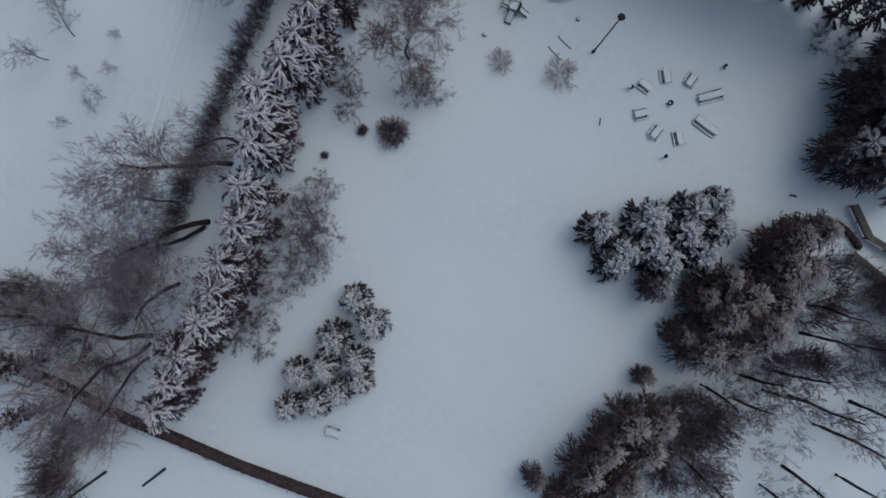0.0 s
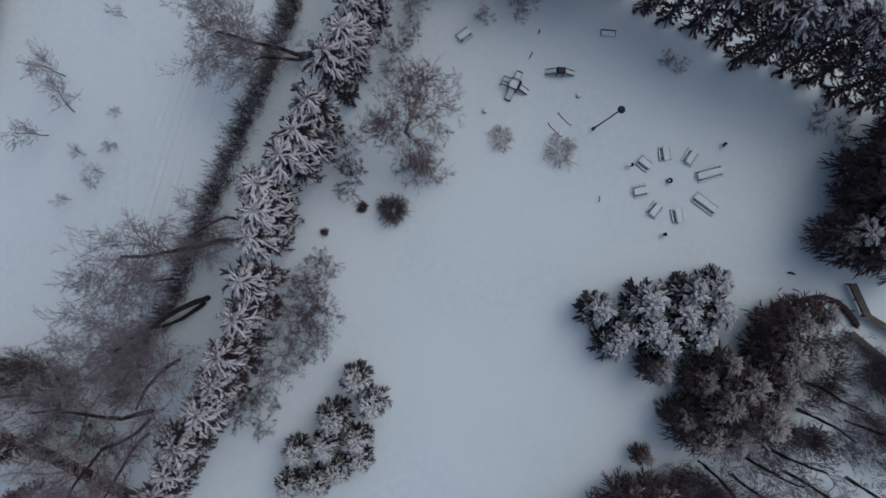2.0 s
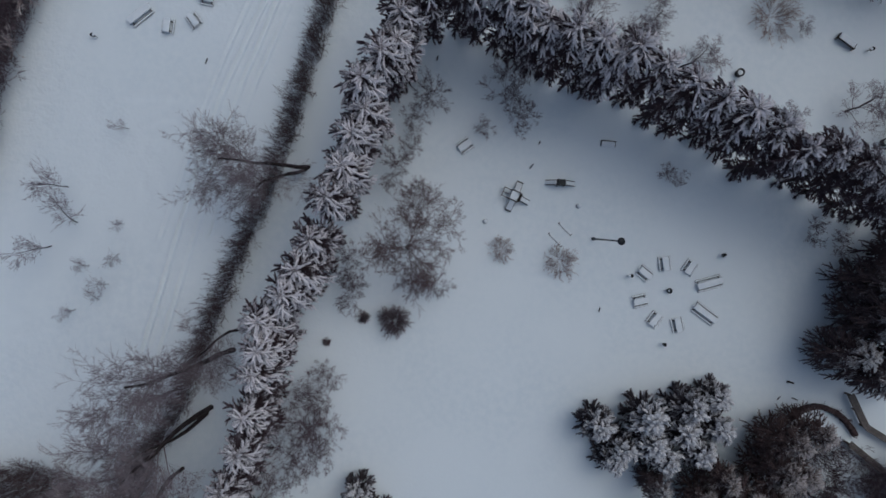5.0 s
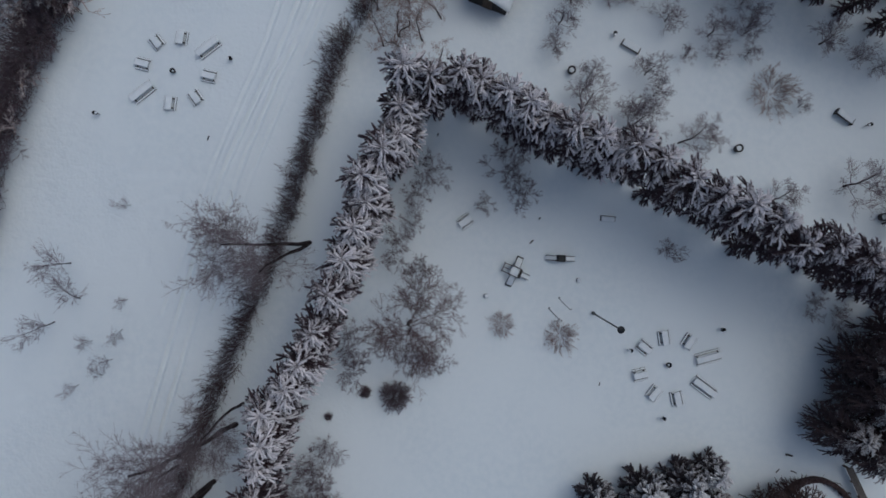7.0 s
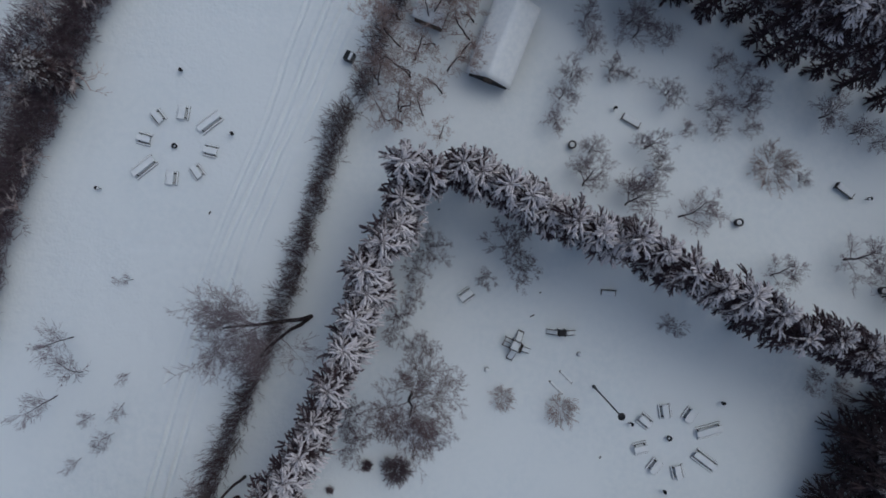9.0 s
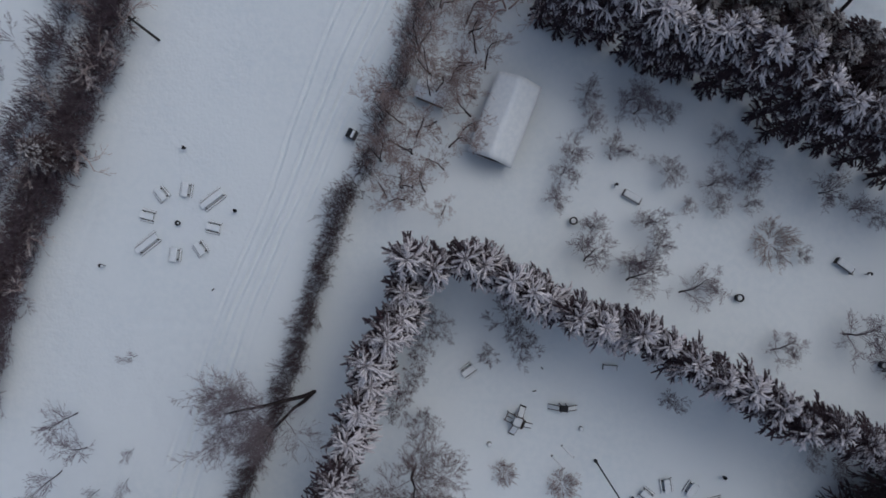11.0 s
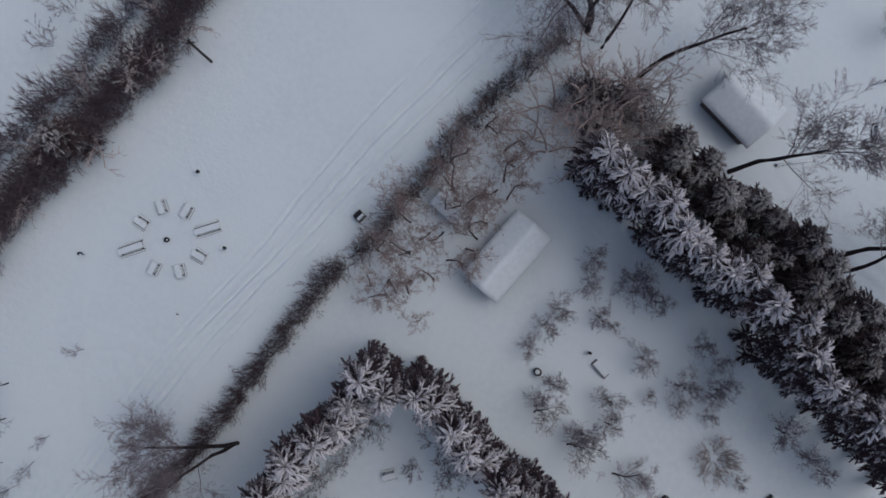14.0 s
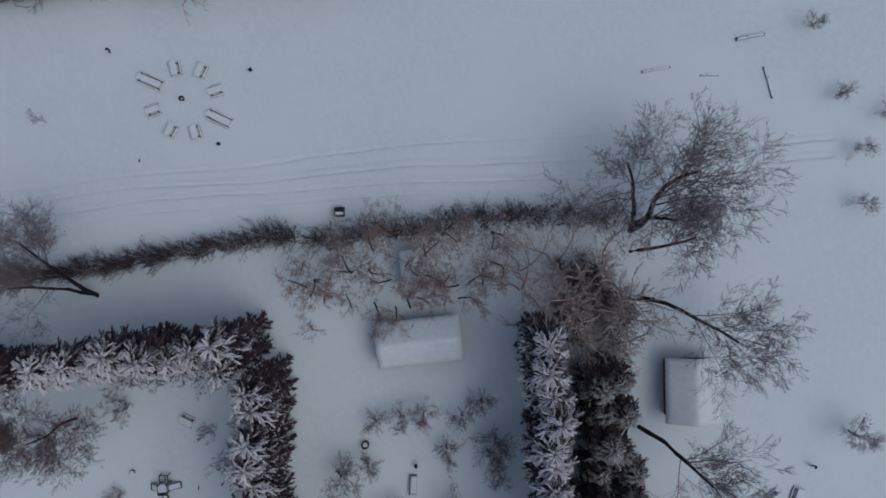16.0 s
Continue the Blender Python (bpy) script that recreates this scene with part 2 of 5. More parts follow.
# ---- plants ----
def bough(b, rnd, p, a, length, thick, el, droop, w0, w1, pairs, bushy, forks):
    """An arching bough: a plump drooping stem with short needle shoots, forked at narrow angles."""
    pts, heads, q, n = [p.copy()], [], p.copy(), 5 if forks else 3
    for i in range(n):
        v = Vector((math.cos(a), math.sin(a), el)).normalized()
        heads.append((a, el))
        q = q + v * length / n
        pts.append(q.copy())
        a += rnd.uniform(-.34, .34)
        el -= droop * (0.45 + 0.3 * i) * (1 if n == 5 else 1.3) + rnd.uniform(-.16, .16)
    b.tube(pts, [thick * f for f in ((0.45, 0.8, 1.0, 0.85, 1.0, 0.5) if n == 5 else (0.5, 0.95, 1.0, 0.5))], 3, w0, w1, rnd.uniform(-.25, .25))
    for i in range(pairs):
        s = 0.22 + 0.74 * (i + rnd.uniform(-.3, .3)) / max(pairs - 1, 1)
        s = min(max(s, 0.10), 0.97)
        k = min(int(s * n), n - 1)
        o = pts[k].lerp(pts[k + 1], s * n - k)
        ax = (pts[k + 1] - pts[k]).normalized()
        sd = ax.cross(Vector((0, 0, 1)))
        if sd.length < 1e-3:
            continue
        sd.normalize()
        wv = w0 + (w1 - w0) * s
        for sgn in (-1, 1):
            t = (ax * rnd.uniform(0.3, 0.9) + sd * sgn * rnd.uniform(0.6, 1.0) + Vector((0, 0, rnd.uniform(-0.35, 0.25)))).normalized()
            b.spike(o, o + t * bushy * rnd.uniform(0.6, 1.4) * (1.15 - 0.3 * s), thick * rnd.uniform(0.34, 0.5), wv * 0.9, min(1.0, wv + 0.25))
            # dark fill: never-frosted shoots below the bough put shade into the gaps
            if i % 2 and forks and s < 0.75:
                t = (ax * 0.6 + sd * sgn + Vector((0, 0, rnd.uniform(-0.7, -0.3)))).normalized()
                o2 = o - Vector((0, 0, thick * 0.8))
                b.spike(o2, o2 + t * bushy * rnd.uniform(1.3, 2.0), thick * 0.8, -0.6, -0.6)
    for j in range(forks):
        s = 0.22 + 0.55 * (j + rnd.uniform(0.1, 0.8)) / forks
        k = min(int(s * n), n - 1)
        o, (ha, he) = pts[k].lerp(pts[k + 1], s * n - k), heads[k]
        ha += (1 if j % 2 else -1) * rnd.uniform(0.40, 0.75)
        wv = w0 + (w1 - w0) * s
        bough(b, rnd, o, ha, length * rnd.uniform(0.34, 0.52) * (1.15 - 0.4 * s), thick * 0.86, he + rnd.uniform(-0.1, 0.1), droop * 1.1, wv, w1, max(2, pairs // 2), bushy * 0.85, 0)


def spruce(name, seed, h, r, levels, per, material, thick=0.096, low=0.14, taper=1.4, rise=0.60, fall=-0.15, droop=0.28, bushy=0.22, pairs=9, forks=2, thin=0.58, uneven=0.24, inner=-0.7, waist=0.12):
    """Trunk and crown meshes of a spruce: a fountain of arching boughs at the tip, forked boughs in whorls below it.
    taper: the depth in metres over which the crown widens; inner: the frost beside the trunk, below zero to darken the
    gaps like shade."""
    rnd = random.Random(seed)
    trunk, crown = Build(), Build()
    lean = Vector((rnd.uniform(-.02, .02), rnd.uniform(-.02, .02), 0))
    stem = [Vector((0, 0, -0.3)), Vector((0, 0, 0.25 * h)), lean * h * 0.6 + Vector((0, 0, 0.6 * h)), lean * h + Vector((0, 0, 0.99 * h))]
    trunk.tube(stem, [0.013 * h + 0.04, 0.010 * h + 0.03, 0.006 * h + 0.02, 0.03], 7)
    depth = h * (1 - low)
    for i in range(levels):
        f = i / (levels - 1)
        down = 0.16 + (depth - 0.16) * f ** 1.55
        n = per + (1 if f > 0.25 else 0) + rnd.randint(-1, 1)
        start = rnd.uniform(0, 360)
        reach = r * (1.06 - math.exp(-(down + 0.25) / taper)) * (1 - waist * f)
        for k in range(n):
            a = radians(start + 360 * k / n + rnd.uniform(-15, 15))
            length = reach * rnd.uniform(1 - uneven * 1.5, 1 + uneven)
            el = rise * (1 - f) ** 1.6 + fall * f + rnd.uniform(-0.14, 0.14) + (0.5 if i == 0 else 0)
            p = Vector((0, 0, h - down + rnd.uniform(-0.12, 0.12))) + lean * h
            # frost thins downwards; the fall also stands for shade on the lower boughs
            top = 1.0 - thin * f
            size = min(1, length / (0.5 * r))
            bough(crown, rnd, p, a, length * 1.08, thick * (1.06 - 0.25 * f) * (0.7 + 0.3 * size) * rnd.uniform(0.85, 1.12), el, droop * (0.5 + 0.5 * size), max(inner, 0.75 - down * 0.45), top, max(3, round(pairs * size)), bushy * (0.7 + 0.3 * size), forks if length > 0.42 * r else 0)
    crown.tube([Vector((0, 0, 0.97 * h)) + lean * h, Vector((0, 0, h)) + lean * h, Vector((0, 0, h + 0.3)) + lean * h], [thick * 0.8, thick * 0.7, thick * 0.2], 4, 0.8, 1.0)
    return trunk.mesh(name + "_trunk", M_BARK), crown.mesh(name + "_crown", material)


def bare(name, seed, h, spread, kids, stems=1, trunk_r=0.16, fork=0.3, twig=0.016, up=0.35, m_trunk=None, m_twig=None, wander=0.16, ratio=0.52, lean=0.12, thinner=0.42):
    """Trunk and crown meshes of a leafless tree or shrub."""
    rnd = random.Random(seed)
    trunk, crown = Build(), Build()
    top = len(kids)

    def grow(p, d, length, r, level):
        if level >= top:
            tip = p + (d.normalized() + Vector((0, 0, up * 0.2))) * length * 0.7
            crown.spike(p, tip, twig, 0.7, 1.0)
            return
        n = (6, 4, 3, 2, 2)[min(level, 4)] if top > 2 else (3, 2)[min(level, 1)]
        pts, v = [p.copy()], d.normalized()
        for i in range(n):
            v = (v + Vector((rnd.gauss(0, wander), rnd.gauss(0, wander), rnd.gauss(0, wander * 0.6) + up * (0.10 if level else 0.05)))).normalized()
            pts.append(pts[-1] + v * length / n)
        ends = max(r * (0.35 if level < top else 0.5), twig * 0.55)
        radii = [r + (ends - r) * i / n for i in range(n + 1)]
        w = level / max(top, 1)
        (trunk if level == 0 or (level == 1 and r > 0.055) else crown).tube(pts, radii, (6 if r > 0.06 else 3) if level == 0 else 4 if r > 0.05 else 3, w * 0.7, min(1, w + 0.25))
        for k in range(kids[level]):
            s = fork + (1 - fork) * (k + rnd.uniform(0.1, 0.9)) / kids[level] if level == 0 else rnd.uniform(0.22, 1.0)
            s = min(s, 0.999)
            q = int(s * n)
            o = pts[q].lerp(pts[q + 1], s * n - q)
            ax = (pts[q + 1] - pts[q]).normalized()
            az = rnd.uniform(0, 2 * math.pi)
            side = ax.orthogonal().normalized()
            side = Matrix.Rotation(az, 3, ax) @ side
            open_ = spread * rnd.uniform(0.65, 1.25)
            dd = (ax * math.cos(open_) + side * math.sin(open_)).normalized()
            grow(o, dd, length * (ratio if isinstance(ratio, float) else ratio[level]) * rnd.uniform(0.7, 1.2) * (1.15 - 0.45 * s if level == 0 else 1.0), max(radii[q] * thinner, twig), level + 1)

    for s in range(stems):
        a = 2 * math.pi * s / stems + rnd.uniform(0, 0.8)
        out = 0 if stems == 1 else lean * rnd.uniform(0.5, 1.4)
        d = Vector((math.cos(a) * out + rnd.uniform(-.04, .04), math.sin(a) * out + rnd.uniform(-.04, .04), 1))
        grow(Vector((math.cos(a) * 0.12 * (stems > 1), math.sin(a) * 0.12 * (stems > 1), -0.15)), d, h * 0.82 * rnd.uniform(0.85, 1.1), trunk_r * (rnd.uniform(0.7, 1.1) if stems > 1 else 1), 0)
    return trunk.mesh(name + "_trunk", m_trunk or M_BARK), crown.mesh(name + "_crown", m_twig or M_TWIG)


def plant(name, meshes, m, label, category="tree", group=""):
    ob = thing(name, label, category, m, group)
    for piece, me in zip(("trunk", "crown"), meshes):
        part(piece, me, ob)
    return ob


R = random.Random(7)

# ---- ground ----
def lattice(seed, xs, ys, cell):
    """Smooth value noise on a grid of places."""
    rng = np.random.default_rng(seed)
    table = rng.random((256, 256))
    u, v = xs / cell, ys / cell
    i, j = np.floor(u).astype(int), np.floor(v).astype(int)
    fu, fv = u - i, v - j
    fu, fv = fu * fu * (3 - 2 * fu), fv * fv * (3 - 2 * fv)
    g = lambda a, b: table[a % 256, b % 256]  # noqa: E731
    return (g(i, j) * (1 - fu) + g(i + 1, j) * fu) * (1 - fv) + (g(i, j + 1) * (1 - fu) + g(i + 1, j + 1) * fu) * fv - 0.5


def near_line(xs, ys, pts):
    """Distance from each place to a line of corners."""
    best = np.full(xs.shape, 1e9)
    for (x0, y0), (x1, y1) in zip(pts, pts[1:]):
        dx, dy = x1 - x0, y1 - y0
        t = np.clip(((xs - x0) * dx + (ys - y0) * dy) / (dx * dx + dy * dy), 0, 1)
        best = np.minimum(best, np.hypot(xs - x0 - t * dx, ys - y0 - t * dy))
    return best


def smooth_line(pts, rounds=2):
    for _ in range(rounds):
        out = [pts[0]]
        for a, b in zip(pts, pts[1:]):
            out += [(a[0] * .75 + b[0] * .25, a[1] * .75 + b[1] * .25), (a[0] * .25 + b[0] * .75, a[1] * .25 + b[1] * .75)]
        pts = out + [pts[-1]]
    return pts


RUT_A = smooth_line([(-28.5, -4), (-23.2, 16.5), (-20.0, 27.9), (-17.9, 33.1), (-15.2, 38.9), (-11.2, 51.0), (-6.6, 61.2), (-2, 72), (4, 88)])
RUT_B = smooth_line([(-26.9, -4), (-21.7, 16.6), (-18.5, 28.2), (-16.2, 34.3), (-13.6, 40.4), (-9.8, 50.6), (-5.2, 60.5), (-0.6, 71.4), (5.4, 87.4)])
RUT_C = smooth_line([(-24.6, 16.0), (-21.2, 27.6), (-19.2, 33.0), (-16.9, 38.5), (-12.9, 51.6), (-8.6, 61.8), (-4, 73)])
RUT_D = smooth_line([(-20.4, 16.4), (-17.4, 28.0), (-14.8, 34.8), (-12.4, 40.8), (-8.6, 50.4), (-4.2, 59.8)])
RUT_TURN = smooth_line([(-16.4, 36.0), (-14.2, 39.6), (-12.2, 41.0), (-10.2, 41.7)])
RUT_TURN_B = smooth_line([(-15.6, 38.4), (-13.6, 41.2), (-11.6, 42.6), (-9.8, 43.0)])
RUT_SOUTH = smooth_line([(2.0, -24.0), (8.4, -16.5), (11.8, -12.9), (14.6, -9.9), (18.2, -5.4)])
RUT_SOUTH_B = smooth_line([(3.6, -25.0), (9.6, -17.3), (13.0, -13.8), (15.6, -10.8), (18.8, -7.2)])
RUT_YARD = smooth_line([(24.0, 62.4), (26.8, 60.6), (29.6, 58.9), (33.5, 57.2), (40, 55)])
RUT_YARD_B = smooth_line([(24.8, 63.6), (27.6, 61.8), (30.2, 60.1), (34.0, 58.5), (40.5, 56.4)])
FOOTWAY = smooth_line([(-38, 15), (-30, 22.2), (-26.4, 25.9), (-23.5, 26.5), (-19, 26.2)])
FOOTWAY_B = smooth_line([(7.0, 27.6), (10.0, 26.2), (13.5, 24.6), (18, 23.5)])

TRACK_WEST = smooth_line([(-29.6, 45.5), (-32.5, 35.6), (-36.0, 24.2)])
PATH_WEST = smooth_line([(-21.4, 28.3), (-24.4, 28.2), (-28.4, 28.4), (-33.4, 24.4)])
PATH_RING = smooth_line([(-27.0, 31.8), (-28.4, 28.4)])


def openness(xs, ys):
    """From 0 in the sheltered garden and meadow to 1 on the trodden western field."""
    return 1 / (1 + np.exp(np.clip((xs + 11 - 0.25 * ys) / 3.0, -30, 30)))


def relief(xs, ys):
    z = 0.16 * lattice(1, xs, ys, 9.0) + 0.05 * lattice(2, xs, ys, 2.6)
    rough = np.clip(lattice(3, xs, ys, 11.0) * 3.4 + 0.30, 0.08, 1)
    rough = rough * (0.25 + 0.75 * openness(xs, ys))
    z = z + rough * (0.075 * lattice(4, xs, ys, 0.85) + 0.060 * lattice(5, xs, ys, 0.48))
    for line, width, depth in ((RUT_A, 0.16, 0.27), (RUT_B, 0.16, 0.27), (RUT_C, 0.14, 0.17), (RUT_D, 0.14, 0.15), (RUT_TURN, 0.13, 0.11), (RUT_TURN_B, 0.13, 0.11),
                               (RUT_SOUTH, 0.28, 0.15), (RUT_SOUTH_B, 0.28, 0.15), (RUT_YARD, 0.22, 0.11), (RUT_YARD_B, 0.22, 0.11), (FOOTWAY, 0.25, 0.06), (FOOTWAY_B, 0.22, 0.05), (TRACK_WEST, 0.26, 0.05), (PATH_WEST, 0.30, 0.07), (PATH_RING, 0.30, 0.06)):
        seed = round(width * 1000) + round(depth * 1000)
        d = near_line(xs + 0.20 * lattice(seed, xs, ys, 4.1) + 0.10 * lattice(seed + 1, xs, ys, 0.7), ys, line) / width
        depth = depth * np.clip(0.75 + 1.3 * lattice(seed + 2, xs, ys, 2.3), 0.35, 1.3)
        z = z - depth * np.exp(-d ** 2) + 0.35 * depth * np.exp(-((d - 2.0) / 0.7) ** 2)
    return z


def ground():
    gx = np.concatenate(([-3000, -900, -300, -130, -95], np.arange(-74, -21, 0.42), np.arange(-21, -9.5, 0.085), np.arange(-9.5, 74.01, 0.42), [95, 130, 300, 900, 3000]))
    gy = np.concatenate(([-3000, -900, -300, -110, -60], np.arange(-38, 106.01, 0.36), [130, 200, 400, 1000, 3000]))
    U, Y = np.meshgrid(gx, gy)
    X = U + 0.37 * (np.clip(Y, -38, 106) - 38)
    inside = (np.abs(U) < 73.9) & (Y > -37.9) & (Y < 105.9)
    Z = np.where(inside, relief(X, Y), 0.0)
    n, m = len(gx), len(gy)
    co = np.stack([X, Y, Z], -1).reshape(-1, 3)
    i = np.arange(m - 1)[:, None] * n + np.arange(n - 1)[None, :]
    faces = np.stack([i, i + 1, i + n + 1, i + n], -1).reshape(-1, 4)
    me = bpy.data.meshes.new("ground")
    me.vertices.add(len(co))
    me.vertices.foreach_set("co", co.ravel())
    me.loops.add(faces.size)
    me.loops.foreach_set("vertex_index", faces.ravel())
    me.polygons.add(len(faces))
    me.polygons.foreach_set("loop_start", np.arange(0, faces.size, 4))
    me.polygons.foreach_set("use_smooth", np.ones(len(faces), bool))
    me.update(calc_edges=True)
    me.attributes.new("trodden", "FLOAT", "POINT").data.foreach_set("value", (0.15 + 0.85 * openness(X, Y)).ravel())
    me.materials.append(M_GROUND)
    tagged(new("ground", me), "snow-covered ground with wheel ruts and trodden patches", "ground", kind="structure")


ground()


def level(x, y):
    """Height of the snow at a place."""
    return float(relief(np.array([float(x)]), np.array([float(y)]))[0])


# ---- spruce hedges ----
TALL = [spruce("spruce", 10 + k, 13.4, 2.5, 14, 7, M_SPRUCE, thick=0.104, low=0.05, waist=0.58, bushy=0.18, droop=0.34, thin=0.34, inner=-1.1) for k in range(6)]
THIN_SHADED = [spruce("thin_shaded_spruce", 20 + k, 13.4, 2.4, 14, 7, M_SPRUCE_THIN_SHADE, thick=0.094, droop=0.34, low=0.05, waist=0.58, thin=0.40, inner=-1.1, rise=0.8, bushy=0.22) for k in range(3)]
DARK = [spruce("dark_spruce", 30 + k, 10.0, 2.4, 13, 8, M_SPRUCE_DARK, thick=0.095, low=0.18, taper=1.8, rise=0.6, bushy=0.24, thin=0.55, inner=-0.5, forks=3) for k in range(4)]
YOUNG = [spruce("young_spruce", 50 + k, 4.4, 1.6, 8, 6, M_SPRUCE_YOUNG, thick=0.155, low=0.05, taper=1.2, rise=1.0, fall=0.10, droop=0.10, bushy=0.19, pairs=5, forks=3, thin=0.45, inner=-0.9, uneven=0.12) for k in range(4)]
PINE = [spruce("pine", 70 + k, 8.8, 2.35, 13, 7, M_PINE, thick=0.085, low=0.12, taper=2.1, rise=0.9, fall=0.05, droop=0.22, bushy=0.27, pairs=8, forks=3, thin=0.3, inner=-0.7, uneven=0.30) for k in range(4)]

# the trees of the three frosted rows: place and height
HEDGE_WEST = ((-3.4, 34.8, 14.5), (-3.3, 32.5, 12.4), (-3.6, 30.5, 12.0), (-4.6, 29.2, 13.8), (-5.9, 27.4, 13.8), (-5.8, 25.5, 12.0), (-6.4, 23.8, 12.7), (-7.3, 21.4, 12.2), (-7.9, 19.0, 14.6), (-9.3, 16.1, 12.7), (-10.3, 14.0, 13.0), (-11.0, 12.2, 13.2),
              (-12.6, 10.4, 12.7), (-12.6, 8.4, 13.2), (-13.0, 6.3, 12.4), (-13.5, 3.0, 12.1), (-14.3, 0.6, 12.0), (-15.2, -2.0, 11.8), (-16.0, -4.2, 11.4), (-16.9, -6.4, 11.3), (-18.0, -8.8, 11.2), (-19.3, -11.2, 10.4), (-20.3, -13.2, 9.2))
HEDGE_NORTH = ((-1.3, 34.3, 14.3), (0.6, 35.1, 13.5), (2.2, 34.3, 12.3), (4.0, 33.7, 13.9), (5.6, 32.8, 13.8), (7.1, 32.0, 12.5), (8.7, 31.1, 14.3), (10.5, 30.7, 14.2), (11.8, 29.9, 12.8), (13.0, 29.9, 14.1), (15.3, 28.9, 13.2), (17.5, 28.0, 13.3), (19.1, 26.8, 13.9),
               (21.3, 26.3, 13.2), (23.3, 25.2, 13.4), (25.3, 23.4, 13.5), (27.2, 23.4, 14.0), (29.3, 22.6, 13.8), (31.5, 21.8, 13.2), (33.8, 20.8, 13.8), (36.2, 19.8, 13.4), (38.5, 18.9, 13.8), (41.0, 18.0, 13.5))
HEDGE_GARDEN = ((7.1, 56.2, 13.2), (8.7, 55.3, 13.9), (10.6, 54.9, 12.8), (12.5, 54.5, 13.8), (14.2, 53.3, 13.0), (15.6, 52.9, 12.2), (17.0, 52.2, 12.8), (18.7, 51.8, 13.0), (20.3, 51.5, 13.4), (22.1, 50.6, 14.5), (24.6, 49.8, 14.1), (26.2, 48.0, 13.2), (27.3, 46.6, 14.2),
                (29.4, 46.5, 13.6), (31.8, 45.6, 14.0), (34.3, 44.4, 13.4), (36.8, 43.2, 14.0), (39.5, 42.0, 13.8), (42.0, 40.8, 13.8))
HEDGE_GARDEN_BACK = [(13.4, 59.2), (15.6, 58.5), (20.4, 56.4), (24.4, 54.8), (28.0, 53.2), (32.0, 51.4), (42, 46.4)]

for row, group in ((HEDGE_WEST, "spruces of the west hedge"), (HEDGE_NORTH, "spruces of the north hedge"), (HEDGE_GARDEN, "spruces behind the garden")):
    for x, y, h in row:
        # thinly frosted trees, coloured darker for the shaded stretches of the rows
        thin_shaded = R.random() * 10 < (x - (20 if y < 36 else 26) if y > 2 else 7 if y > -3 else 9)
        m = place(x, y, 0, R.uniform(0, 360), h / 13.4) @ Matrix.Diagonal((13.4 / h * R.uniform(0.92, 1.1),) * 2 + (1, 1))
        plant("spruce_tree", R.choice(THIN_SHADED if thin_shaded else TALL), m, "tall hedge-row spruce, thinly frosted and coloured darker to stand for shade" if thin_shaded else "tall spruce thick with white hoar frost in a hedge row", "spruce", group)
for side in (-0.6, 1.6):
    for x, y, _ in along(HEDGE_GARDEN_BACK, 2.4, R, side, 0.6):
        plant("spruce_tree", R.choice(DARK), place(x, y, 0, R.uniform(0, 360), R.uniform(0.66, 0.94)), "dark spruce with little frost behind the pale row", "spruce", "dark spruces behind the garden")

# ---- young spruces and pines ----
for x, y, s in ((13.6, 1.4, 1.05), (17.5, 2.4, 1.20), (20.9, 3.2, 1.15), (23.6, 4.0, 0.95), (15.5, -0.3, 1.00), (18.0, 0.3, 1.10), (20.5, 1.2, 1.10), (23.5, 1.7, 1.00), (14.9, -1.5, 0.95), (19.0, -1.2, 1.05), (22.2, -0.4, 1.05)):
    plant("young_spruce", R.choice(YOUNG), place(x, y, 0, R.uniform(0, 360), s * 1.08), "young spruce with snow on its upturned shoots", "spruce", "clump of young spruces")
for x, y, s in ((-6.4, -5.2, 1.05), (-4.9, -7.2, 1.05), (-8.2, -8.3, 1.12), (-6.1, -10.2, 1.0), (-8.8, -10.9, 1.0), (-11.1, -11.4, 0.95), (-5.9, -12.0, 0.9), (-7.6, -12.9, 0.92), (-9.4, -14.0, 0.98), (-11.8, -14.3, 0.95)):
    plant("young_spruce", R.choice(YOUNG), place(x, y, 0, R.uniform(0, 360), s * 0.92), "small spruce with snow on its shoots in a ring", "spruce", "ring of small spruces")
plant("young_spruce", DARK[0], place(18.3, -3.2, 0, 40, 0.62), "low dark spruce beside the snowy clump", "spruce")
for x, y, h in ((23.0, -5.4, 8.6), (25.3, -6.2, 10.4), (21.6, -8.0, 8.4), (23.7, -2.4, 6.6), (24.9, -3.6, 8.2), (28.6, 1.2, 7.8), (27.6, -1.2, 8.0), (31.0, 1.8, 7.0), (27.2, -4.0, 8.6), (23.4, -7.8, 8.6), (20.6, -7.0, 5.6), (22.2, -4.0, 6.0), (29.4, -1.2, 7.6),
                (18.5, -13.7, 7.2), (16.3, -14.0, 7.4), (14.4, -16.2, 7.2), (17.2, -15.8, 7.8), (12.8, -18.2, 7.2), (15.6, -18.4, 8.2), (13.6, -20.8, 8.0), (18.0, -10.7, 3.8), (9.0, -19.6, 4.2), (11.2, -20.6, 6.0)):
    plant("pine_tree", R.choice(PINE), place(x, y, 0, R.uniform(0, 360), h / 8.8), "brownish evergreen with a dense rounded crown and pale tips", "pine", "brown evergreens at the wood's edge")
